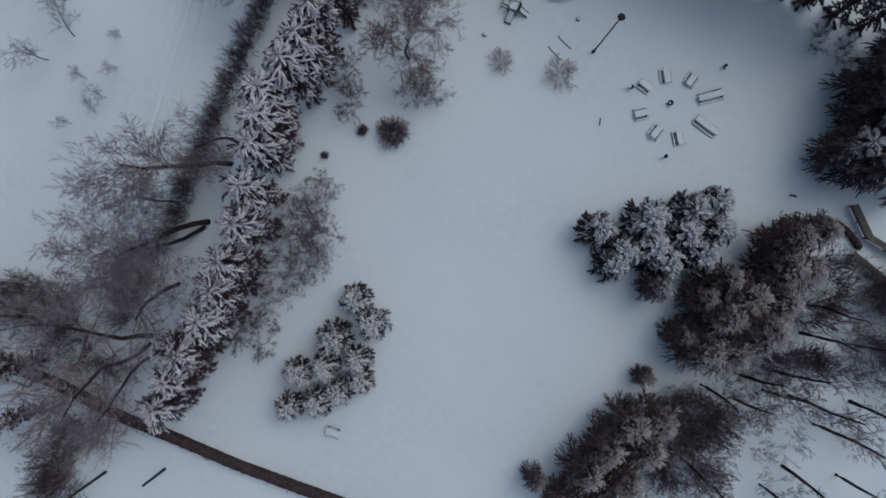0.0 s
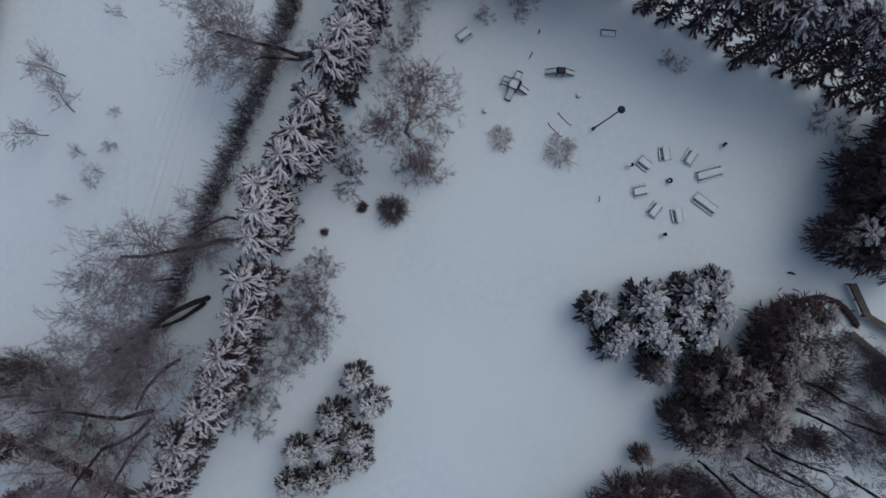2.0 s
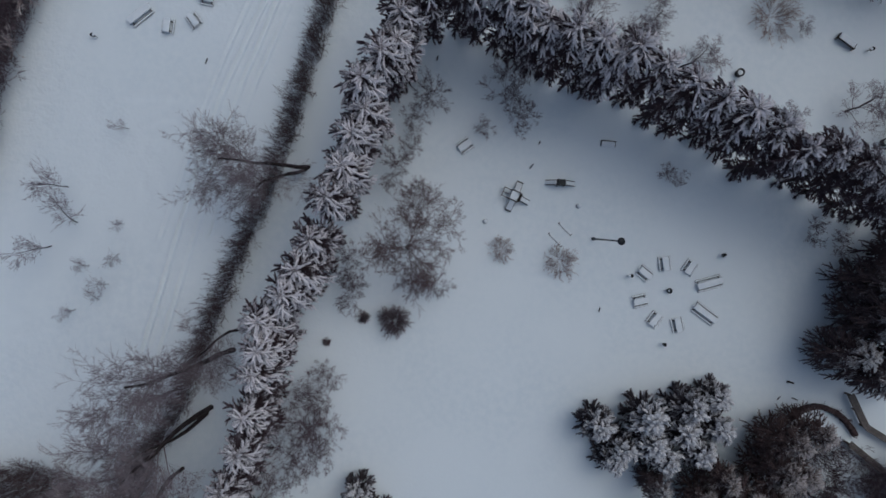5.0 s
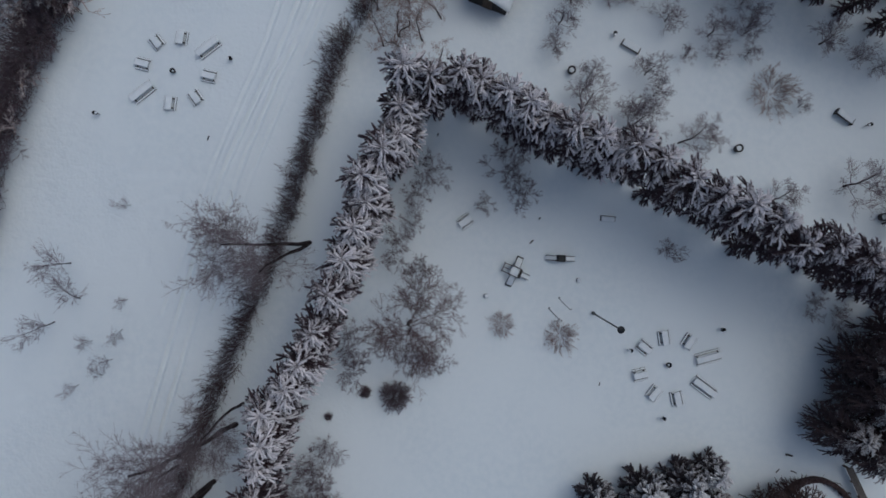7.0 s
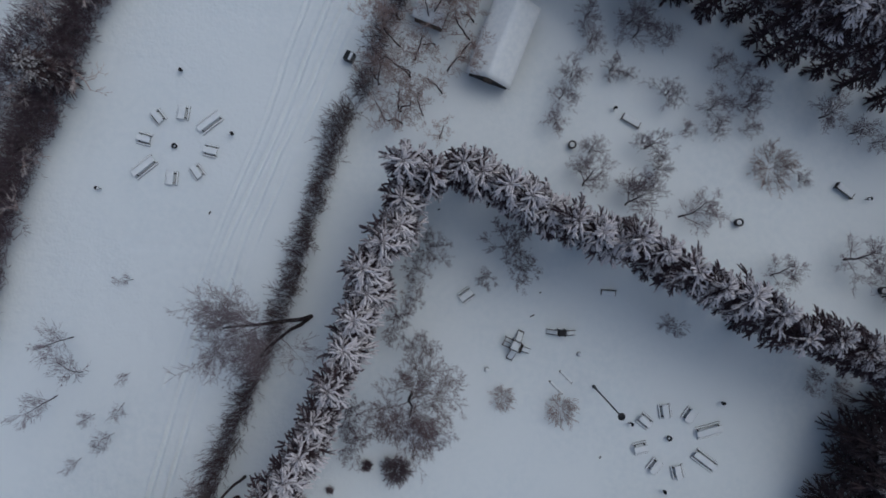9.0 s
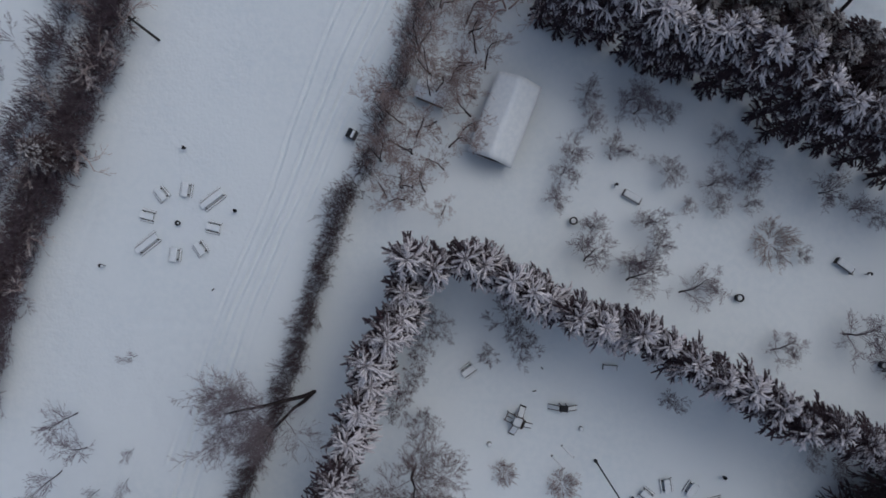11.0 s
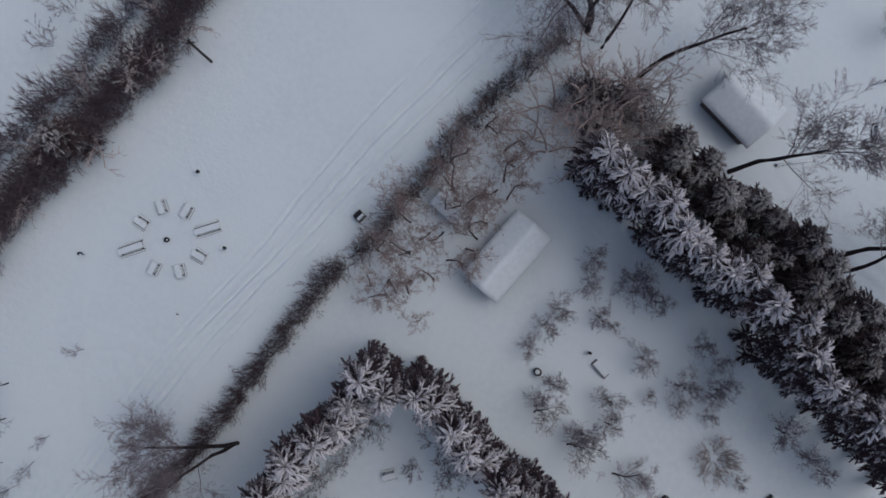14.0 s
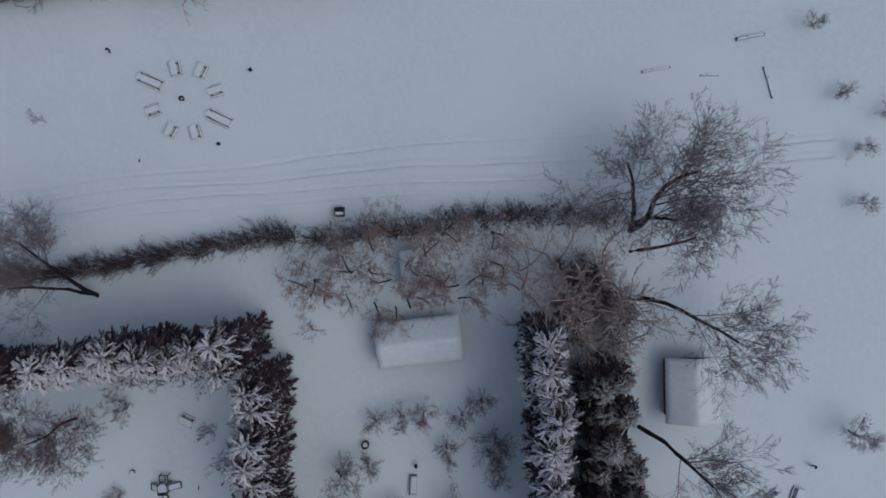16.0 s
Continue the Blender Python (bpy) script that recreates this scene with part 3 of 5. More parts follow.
for x, y, s in ((32.7, 8.6, 0.9), (34.8, 11.4, 1.1), (34.8, 7.2, 0.95), (35.0, 14.2, 1.0), (37.0, 9.4, 1.2), (37.2, 13.0, 1.2), (37.4, 16.6, 1.1), (38.8, 6.4, 1.0), (39.5, 11.4, 1.2), (40.0, 15.4, 1.2)):
    plant("spruce_tree", R.choice(DARK), place(x, y, 0, R.uniform(0, 360), s * 0.95), "dark broad spruce with a few frosted boughs", "spruce", "dark spruces east of the meadow")
# unseen trees added outside the view to block light and darken the garden snow
for x, y, s in ((46.4, 22.6, 1.3), (46.2, 25.4, 1.2), (46.8, 28.0, 1.35), (46.4, 30.6, 1.25), (46.6, 33.2, 1.3), (46.5, 35.8, 1.25), (49.4, 24.2, 1.4), (49.6, 29.4, 1.4), (49.4, 34.2, 1.4)):
    plant("spruce_tree", R.choice(DARK), place(x, y, 0, R.uniform(0, 360), s), "unseen dark spruce added to shade the garden from the east", "spruce", "dark spruces east of the garden")
for x, y, s in ((-33.5, -11.4, 0.9), (-33.5, -15.6, 0.7), (-35.8, -16.6, 0.7), (-37.2, -11.6, 1.0)):
    plant("spruce_tree", R.choice(TALL), place(x, y, 0, R.uniform(0, 360), s * 0.72), "dark frosted spruce beside the clipped hedge", "spruce")
plant("spruce_tree", DARK[1], place(-33.9, 42.3, 0, 200, 0.76), "frosted spruce standing among bare shrubs", "spruce")

# ---- bare trees ----
GREAT = [bare("great_tree", 100 + k, 13.4, 0.80, (12, 10, 9, 9), trunk_r=0.26, fork=0.56, twig=0.0115, up=0.20, ratio=(0.52, 0.48, 0.44, 0.52), wander=0.10, thinner=0.30) for k in range(5)]
SPREAD = [bare("spreading_tree", 130 + k, 10.0, 0.85, (12, 9, 8, 7), trunk_r=0.24, fork=0.40, twig=0.013, up=0.14, ratio=(0.66, 0.50, 0.46, 0.52), wander=0.16, thinner=0.32) for k in range(3)]
SPARSE = [bare("sparse_tree", 150 + k, 13.4, 0.78, (10, 9, 8, 7), trunk_r=0.23, fork=0.55, twig=0.0115, up=0.2, ratio=(0.48, 0.52, 0.48, 0.52), wander=0.2, thinner=0.34) for k in range(3)]
BROAD = [bare("broad_tree", 110, 8.8, 0.85, (13, 10, 9, 11), trunk_r=0.13, fork=0.24, twig=0.0080, m_twig=M_BROAD, up=0.10, ratio=(0.62, 0.50, 0.44, 0.55), wander=0.16, thinner=0.30)]
SLIM = [bare("slim_tree", 140 + k, 11.0, 0.55, (8, 6, 12), trunk_r=0.16, fork=0.55, twig=0.014, up=0.5, ratio=0.34, wander=0.06) for k in range(3)]
BIRCH = [bare("birch", 160 + k, 7.0, 0.78, (8, 6, 6, 6), stems=1 + k % 2, trunk_r=0.11, fork=0.28, twig=0.0105, m_twig=M_BIRCH, up=0.12, ratio=(0.48, 0.46, 0.42, 0.55), thinner=0.36) for k in range(3)]
CROOKED = [bare("crooked_birch", 300 + k, 7.6, 0.62, (7, 5, 5), stems=3, trunk_r=0.13, fork=0.34, twig=0.020, m_trunk=M_PALE, m_twig=M_PALE, lean=0.75, up=0.1, wander=0.24, ratio=(0.36, 0.5, 0.6)) for k in range(3)]
APPLE = [bare("apple_tree", 180 + k, 3.2, 0.85, (13, 7, 6, 4), trunk_r=0.07, fork=0.16, twig=0.0072, up=0.10, ratio=(0.70, 0.50, 0.48, 0.6), wander=0.12, m_twig=M_ORCHARD, thinner=0.42) for k in range(4)]
SAPLING = [bare("sapling", 200 + k, 5.2, 0.66, (20, 7, 6), trunk_r=0.05, fork=0.24, twig=0.0075, up=0.25, ratio=(0.40, 0.42, 0.48), wander=0.07, thinner=0.34, m_twig=M_ORCHARD) for k in range(3)]
SHRUB = [bare("shrub", 220 + k, 2.9, 0.42, (7, 6), stems=9, trunk_r=0.024, fork=0.25, twig=0.011, m_trunk=M_SHRUB, m_twig=M_SHRUB, lean=0.28, up=0.5) for k in range(5)]
THICKET = [bare("thicket_shrub", 240 + k, 3.9, 0.66, (7, 9, 12), stems=8, trunk_r=0.024, fork=0.25, twig=0.0062, wander=0.10, m_trunk=M_THICKET, m_twig=M_THICKET, lean=0.5, up=0.25, ratio=(0.42, 0.42, 0.5)) for k in range(3)]
FAR = [bare("overgrown_shrub", 230 + k, 3.0, 0.46, (7, 7), stems=12, trunk_r=0.026, fork=0.2, twig=0.012, m_trunk=M_FAR, m_twig=M_FAR, lean=0.32, up=0.4) for k in range(4)]
UNDER = [bare("undergrowth_shrub", 280 + k, 3.6, 0.62, (5, 5, 6), stems=5, trunk_r=0.030, fork=0.25, twig=0.011, m_trunk=M_THICKET, m_twig=M_THICKET, lean=0.42, up=0.3, ratio=(0.42, 0.42, 0.5)) for k in range(3)]
BALL = [bare("ball_bush", 270 + k, 2.5, 0.45, (6, 6, 6), stems=36, trunk_r=0.020, fork=0.25, twig=0.0064, m_trunk=M_BIRCH, m_twig=M_BIRCH, lean=1.5, up=0.1, ratio=(0.42, 0.45, 0.5)) for k in range(2)]
ROUND = [bare("round_bush", 260 + k, 1.9, 0.7, (7, 14), stems=56, trunk_r=0.020, fork=0.2, twig=0.011, m_trunk=(M_THICKET, M_FAR)[k], m_twig=(M_THICKET, M_FAR)[k], lean=0.75, up=0.2) for k in range(2)]

# tall trees between the hedge row and the spruces, tipped away from the spruces
for kind, x, y, s, tip, to in ((GREAT[0], -18.0, 6.2, 1.0, 27, 200), (GREAT[1], -17.4, 8.1, 0.6, 16, 170), (GREAT[2], -19.8, 1.1, 1.05, 21, 194), (GREAT[4], -20.1, 0.6, 0.8, 26, 240), (SPARSE[0], -22.1, -4.4, 0.95, 16, 215), (GREAT[3], -22.4, 2.6, 0.5, 15, 170),
                               (SPARSE[1], -24.4, -9.0, 0.98, 34, 198), (SPARSE[2], -24.5, -9.7, 0.85, 24, 232), (SPARSE[0], -24.6, -11.0, 0.75, 20, 245), (SPARSE[1], -34.1, -8.2, 0.8, 3, 237), (GREAT[2], -12.0, 22.5, 0.82, 25, 186), (GREAT[0], -12.2, 22.3, 0.74, 24, 220)):
    plant("bare_tree", kind, place(x, y, 0, 31 * x, s, tip, to), "tall leafless tree with a dark trunk and frosted twigs", "tree", "tall trees by the hedge row")
for kind, x, y, s, tip, to in ((SPREAD[0], 2.9, 68.8, 0.98, 26, 178), (SPREAD[1], 3.2, 68.5, 1.0, 26, 78), (SPREAD[2], 3.6, 68.3, 1.25, 40, 82), (GREAT[3], 5.3, 67.4, 0.72, 22, 82), (GREAT[1], 9.4, 66.3, 0.9, 20, 42), (GREAT[0], 20.0, 61.3, 0.95, 20, 36),
                               (GREAT[1], 31.5, 57.6, 0.95, 14, 60), (GREAT[2], 32.6, 56.6, 0.8, 12, 50), (GREAT[3], 37.8, 54.5, 0.8, 12, 60)):
    plant("bare_tree", kind, place(x, y, 0, 31 * x, s, tip, to), "tall leafless tree with frosted spreading twigs beside a cabin", "tree", "tall trees by the yard")
plant("bare_tree", BROAD[0], place(-2.8, 15.9, 0, 30, 1.12, 3, 50), "leafless tree with a broad brown crown of fine twigs", "tree")
for x, y in ((23.5, -11.6), (26.4, -10.4), (28.8, -9.9), (28.9, -11.8), (32.6, -4.4), (32.0, -6.8), (36.2, -7.6), (33.4, -14.7), (30.8, -18.4), (28.9, -20.1), (26.5, -12.7), (31.1, -12.3), (22.0, -18.0), (36.5, -12.6), (35.5, -19.0), (38.5, -3.5), (25.0, -20.5)):
    plant("bare_tree", R.choice(SLIM), place(x, y, 0, R.uniform(0, 360), R.uniform(0.85, 1.15), R.uniform(0, 5), R.uniform(-90, 20)), "slim leafless forest tree with a dark trunk", "tree", "bare wood east of the meadow")
for x, y, s in ((-3.5, 45.5, 0.9), (-4.6, 41.0, 0.9), (-4.4, 39.8, 0.85), (-1.1, 38.6, 0.6), (-1.8, 46.9, 0.8), (-5.0, 49.0, 1.0), (-3.4, 53.0, 1.0), (0.2, 51.8, 0.8), (-6.6, 43.2, 0.7), (0.6, 55.6, 0.9), (-1.0, 42.6, 0.7), (1.3, 47.4, 0.85), (2.4, 51.6, 0.8), (-6.0, 40.0, 0.7), (-2.4, 50.6, 0.9), (-4.8, 46.6, 0.8), (-2.6, 40.6, 0.7), (1.6, 53.0, 0.8), (-1.6, 57.0, 0.9), (0.6, 46.2, 0.85), (-0.6, 44.6, 0.8), (1.6, 49.0, 0.85), (-3.9, 44.0, 0.9), (-0.8, 49.8, 0.9), (1.3, 52.2, 0.9), (0.9, 54.8, 0.9), (-2.2, 48.6, 0.9)):
    plant("birch_tree", R.choice(BIRCH), place(x, y, 0, R.uniform(0, 360), s, R.uniform(0, 8), 150), "leafless birch with fine brown twigs near the hut", "birch", "birches round the hut")
for x, y, s in ((3.4, 60.6, 0.9), (5.2, 62.0, 1.25), (7.6, 61.6, 1.3), (5.4, 64.6, 1.1), (8.6, 64.0, 1.15), (6.6, 63.2, 1.3), (6.2, 60.2, 1.1), (7.8, 63.2, 1.2), (2.6, 57.6, 0.8), (4.2, 57.0, 0.9), (10.0, 62.4, 0.9), (11.4, 61.2, 1.0), (12.2, 62.2, 0.9), (9.4, 60.6, 1.0)):
    plant("birch_tree", R.choice(CROOKED), place(x, y, 0, R.uniform(0, 360), s), "low birch with pale crooked frosted boughs", "birch", "birch thicket at the hedge corner")
for x, y, s in ((-33.0, 20.0, 1.2), (-32.1, 16.9, 1.1), (-34.3, 14.8, 1.05), (-27.9, 17.0, 0.45), (-28.3, 14.3, 0.55), (-30.9, 13.2, 0.55), (-29.1, 11.6, 0.55), (-32.0, 9.3, 0.5), (-29.9, 10.2, 0.5), (-27.8, 25.3, 0.5)):
    plant("sapling", R.choice(SAPLING), place(x, y, 0, R.uniform(0, 360), s * 1.2), "leafless sapling standing alone in the snowy field", "tree", "saplings in the west field")
for x, y, s in ((11.4, 49.6, 0.95), (11.9, 47.4, 0.95), (15.1, 49.2, 1.2), (15.7, 48.0, 1.15), (18.0, 48.1, 0.8), (10.3, 44.4, 1.0), (13.7, 45.0, 0.85), (15.2, 44.6, 0.5), (9.3, 42.4, 0.95), (9.0, 40.2, 0.9), (18.7, 43.0, 1.0), (20.5, 40.0, 0.6), (23.0, 45.6, 0.8), (25.4, 44.8, 0.7),
                (26.0, 42.7, 1.05), (25.7, 42.2, 0.8), (22.5, 41.8, 1.1), (23.3, 39.9, 0.75), (25.8, 40.1, 0.65), (32.4, 41.5, 1.25), (35.2, 40.2, 0.95), (37.2, 39.4, 0.8), (30.7, 35.9, 0.6)):
    plant("apple_tree", R.choice(APPLE), place(x, y, 0, R.uniform(0, 360), s * 0.92), "small leafless fruit tree in the snowy garden", "fruit tree", "fruit trees in the garden")
for x, y, s, tip, to in ((11.7, 34.8, 1.5, 26, 80), (12.1, 37.8, 1.0, 8, 90), (15.5, 33.2, 1.6, 22, 55), (17.1, 38.2, 1.25, 6, 90), (17.9, 36.4, 1.0, 10, 60), (16.3, 34.6, 1.2, 10, 40), (20.2, 32.3, 1.45, 42, 18), (28.5, 27.4, 1.2, 25, 65), (34.9, 29.0, 1.7, 10, 60), (38.5, 25.8, 1.4, 10, 60)):
    plant("apple_tree", R.choice(APPLE), place(x, y, 0, R.uniform(0, 360), s * 0.85, tip, to), "leaning leafless tree beside the spruce hedge", "tree", "leaning trees north of the hedge")
plant("round_bush", BALL[1], place(28.2, 37.0, 0, 0, 1.0), "round leafless bush in the snowy garden", "bush")
plant("round_bush", ROUND[1], place(-3.9, 9.3, 0, 50, 0.95), "dense dark red-brown bush at the meadow's edge", "bush")
plant("round_bush", ROUND[0], place(-6.6, 9.5, 0, 80, 0.4), "tiny dark bush in the snow", "bush")
plant("round_bush", ROUND[0], place(-9.8, 7.2, 0, 10, 0.28), "tiny dark bush in the snow", "bush")
plant("round_bush", BALL[1], place(10.4, 15.0, 0, 10, 0.70), "round brown leafless bush on the meadow", "bush")
plant("sapling", BALL[0], place(5.2, 15.9, 0, 10, 0.54), "thin leafless bush on the meadow", "bush")
for x, y, s in ((-11.3, 0.0, 1.2), (-12.6, -3.0, 1.05), (-9.6, 0.3, 1.1), (-10.4, -2.0, 1.0), (-10.9, 1.8, 0.9), (-10.8, 3.4, 0.8), (-9.7, 4.6, 0.7), (-14.2, -5.2, 0.8), (-16.2, -8.6, 0.8), (-15.2, -7.4, 0.7), (-13.6, -8.0, 0.4), (-14.6, -9.6, 0.6), (-8.1, 14.4, 0.9), (-7.6, 12.0, 0.85), (-2.0, 13.0, 0.8),
                (-0.4, 12.6, 0.7), (-4.3, 22.6, 0.9), (-1.8, 20.4, 0.75), (-3.0, 24.6, 0.6), (-1.2, 28.9, 0.8), (-2.6, 26.8, 0.7), (5.3, 29.4, 1.05), (6.4, 27.6, 0.8), (3.3, 26.5, 0.5), (19.4, 22.8, 0.6), (32.2, 18.6, 0.6), (34.4, 17.6, 0.6)):
    plant("shrub", R.choice(THICKET), place(x, y, 0, R.uniform(0, 360), s), "leafless thicket shrub in the shade of the spruces", "shrub", "thicket shrubs along the spruces")

# hedge row of bare shrubs and the overgrown rows further west
ROW_WEST = [(-26.6, -7.4), (-24.8, -2.9), (-22.7, 0.6), (-21.0, 5.2), (-19.5, 9.4), (-18.3, 12.6), (-17.0, 16.3), (-15.9, 18.9), (-13.9, 24.4), (-12.4, 29.8), (-11.1, 34.4), (-10.3, 37.7), (-9.4, 40.2), (-8.9, 41.6)]
ROW_HUT = [(-7.6, 42.2), (-6.1, 46.9), (-4.4, 51.2), (-3.3, 55.9), (-0.0, 63.0), (2.6, 67.7)]
ROW_FAR = [(-28.6, 62.6), (-30.6, 52.9), (-32.6, 47.7), (-35.4, 39.9), (-37.8, 34.6), (-39.6, 28.5), (-41.5, 20)]
ROW_FAR_B = [(-31.6, 63.6), (-34.0, 56.0), (-35.6, 50.6), (-37.2, 45.8), (-40.5, 38.4), (-43, 32)]
ROW_CORNER = [(-30.0, -18.0), (-31.0, -20.0), (-32.2, -23.0)]
ROW_SOUTH = [(-40, -4.6), (-34.8, -6.0), (-30.5, -6.8)]
for line, step, sides, size in ((ROW_WEST, 0.75, (-0.35, 0.05), 0.84), (ROW_HUT, 0.9, (-0.1, 0.5), 0.84), (ROW_SOUTH, 0.9, (-1.2, -0.3, 0.6), 0.95), (ROW_CORNER, 0.8, (-0.7, 0.3), 1.0)):
    for side in sides:
        for x, y, _ in along(line, step, R, side, 0.3):
            plant("shrub", R.choice(SHRUB), place(x, y, 0, R.uniform(0, 360), size * R.uniform(0.75, 1.2), 9 if line is ROW_WEST else 8, 190), "brown leafless shrub in a dense hedge row", "shrub", "shrubs of the hedge rows")


def shrub_mass(name, label, places, seed, kinds=SHRUB, material=M_SHRUB):
    """Shrubs that cannot be told apart, as one mesh; places: x, y and size of each."""
    whole, rnd = Build(), random.Random(seed)
    for x, y, size in places:
        m = place(x, y, 0, rnd.uniform(0, 360), size)
        me = rnd.choice(kinds)[1]
        base = len(whole.v)
        whole.v += [m @ v.co for v in me.vertices]
        whole.w += [d.value for d in me.attributes["frost"].data]
        whole.f += [tuple(base + k for k in p.vertices) for p in me.polygons]
    thing(name, label, "shrubs", Matrix(), kind="stuff", data=whole.mesh(name, material))


corner = []
for k in range(58):
    a, d = R.uniform(0, 2 * math.pi), 4.0 * R.random() ** 0.5
    corner.append((8.2 + d * math.cos(a) * 1.25, 61.9 + d * math.sin(a) * 0.80, R.uniform(0.6, 0.9)))
shrub_mass("corner_brushwood", "dense brown leafless brushwood at the spruce corner", corner, 76, FAR, M_FAR)
yard = []
for cx, cy, r, n in ((-33.6, -6.2, 2.6, 16), (-31.0, -9.6, 2.2, 9), (-27.6, -11.6, 2.0, 8), (-30.6, -17.4, 1.7, 8), (-31.4, -21.0, 2.0, 12), (-26.4, -3.6, 1.2, 6)):
    for k in range(n):
        a, d = R.uniform(0, 2 * math.pi), r * R.random() ** 0.5
        yard.append((cx + d * math.cos(a), cy + d * math.sin(a), R.uniform(0.7, 1.1)))
shrub_mass("hedge_brushwood", "brown leafless brushwood on both sides of a clipped hedge", yard, 75, UNDER, M_SHRUB)
far = [(x, y, size * R.uniform(0.75, 1.2)) for line, step, sides, size in ((ROW_FAR, 0.85, (-0.9, -0.1, 0.8), 1.15), (ROW_FAR_B, 1.1, (0,), 1.2)) for side in sides for x, y, _ in along(line, step, R, side, 0.4)]
shrub_mass("overgrown_hedge_row", "overgrown row of dark leafless shrubs along the field", far, 77, FAR, M_FAR)
under = [(R.uniform(28.5, 41), R.uniform(-10.5, -0.5), R.uniform(0.8, 1.3)) for k in range(52)] + [(R.uniform(18.5, 26), R.uniform(-21, -12.5), R.uniform(0.7, 1.2)) for k in range(34)]
shrub_mass("undergrowth", "dark leafless undergrowth on the floor of the bare wood", [p for p in under if p[0] + p[1] > 0.5 or p[0] > 30], 78, FAR, M_FAR)
for x, y, s in ((-33.5, 58.0, 1.3), (-35.0, 52.0, 1.2), (-32.0, 50.5, 1.2), (-36.5, 46.5, 1.3), (-37.5, 40.0, 1.2), (-40.0, 33.0, 1.2), (-39.6, 53.1, 1.0), (-40.4, 49.6, 1.0), (-41.5, 58.0, 0.8)):
    plant("shrub", R.choice(UNDER), place(x, y, 0, R.uniform(0, 360), s), "tall brown leafless shrub in an overgrown row", "shrub", "thicket of the far row")
for x, y, s in ((-28.6, -13.6, 0.9), (-31.4, -14.6, 0.9), (-27.2, -15.6, 0.8), (-29.6, -16.6, 0.9), (-33.0, -9.6, 0.9), (-30.0, -9.0, 1.0), (-27.6, -11.0, 0.9), (-34.6, -13.0, 1.0)):
    plant("birch_tree", R.choice(CROOKED), place(x, y, 0, R.uniform(0, 360), s), "low birch with pale crooked boughs beside a clipped hedge", "birch", "pale birches by the clipped hedge")
for x, y, s in ((-31.4, 53.0, 1.0), (-31.8, 49.6, 0.9), (-34.0, 45.0, 1.0), (-36.6, 37.6, 0.9), (-38.6, 31.0, 0.9), (-33.6, 59.5, 0.8)):
    plant("birch_tree", R.choice(CROOKED), place(x, y, 0, R.uniform(0, 360), s), "low birch with pale crooked boughs in an overgrown row", "birch", "pale birches of the far row")
low = [(R.uniform(17.5, 25), R.uniform(-24, -11.5), R.uniform(0.6, 1.0)) for k in range(62)] + [(R.uniform(24, 40), R.uniform(-18, -4), R.uniform(0.5, 0.95)) for k in range(40)] + [(R.uniform(27, 41), R.uniform(-25, -11), R.uniform(0.6, 1.0)) for k in range(22)] + [(R.uniform(25, 33), R.uniform(-14.5, -8.5), R.uniform(0.6, 1.0)) for k in range(22)]
shrub_mass("brushwood", "grey leafless brushwood between the trunks of the bare wood", low, 79, UNDER, M_THICKET)


# ---- clipped hedges ----
def clipped_hedge(points, width, height, seed, label):
    """A clipped hedge: stems that stand close and branch into a flat-topped mass of twigs."""
    rnd = random.Random(seed)
    b = Build()
    rings = along(points, 0.16, rnd, 0.0, 0.0)
    for i, (x, y, head) in enumerate(rings):
        c, s = math.cos(radians(head + 90)), math.sin(radians(head + 90))
        for u, z in ((-0.5, 0.0), (-0.5, 0.86), (-0.2, 0.97), (0.2, 0.97), (0.5, 0.86), (0.5, 0.0)):
            o = width * (u + rnd.uniform(-.05, .05))
            b.v.append(Vector((x + c * o, y + s * o, z * height + (rnd.uniform(-.07, .05) if z else -0.1))))
            b.w.append(0.1 * z)
        if i:
            q = 6 * (i - 1)
            b.f += [(q + k, q + k + 1, q + k + 7, q + k + 6) for k in range(5)]
    for x, y, head in along(points, 0.09, rnd, 0.0, 0.0):
        a = radians(head + 90)
        off = rnd.uniform(-width / 2, width / 2)
        p = Vector((x + math.cos(a) * off, y + math.sin(a) * off, -0.05))
        for k in range(2):
            d = Vector((rnd.uniform(-.3, .3), rnd.uniform(-.3, .3), 1))
            q = p + d * height * rnd.uniform(0.75, 1.08)
            b.tube([p, p.lerp(q, 0.5) + Vector((rnd.uniform(-.08, .08), rnd.uniform(-.08, .08), 0)), q], [0.028, 0.022, 0.012], 3, 0, 1)
            for j in range(3):
                o = p.lerp(q, rnd.uniform(0.5, 0.95))
                e = o + Vector((rnd.uniform(-.28, .28), rnd.uniform(-.28, .28), rnd.uniform(0.02, 0.22)))
                e.z = min(e.z, height * 1.06)
                b.spike(o, e, 0.024, 0.2, 0.8)
    thing("clipped_hedge", label, "hedge", Matrix(), data=b.mesh("clipped_hedge", M_HEDGE), kind="stuff")


clipped_hedge([(-40, -10.8), (-37.5, -11.5), (-32.5, -13.2), (-26.5, -16.0), (-22.0, -17.6), (-16.5, -19.7), (-11.5, -21.4), (-4.0, -23.8)], 0.70, 1.1, 5, "clipped brown leafless hedge across the snow")
clipped_hedge(smooth_line([(30.6, 1.6), (31.7, 2.7), (33.4, 3.2), (35.0, 2.7), (36.0, 1.8), (36.8, 0.6)]), 0.42, 0.75, 6, "curved clipped hedge beside a timber fence")


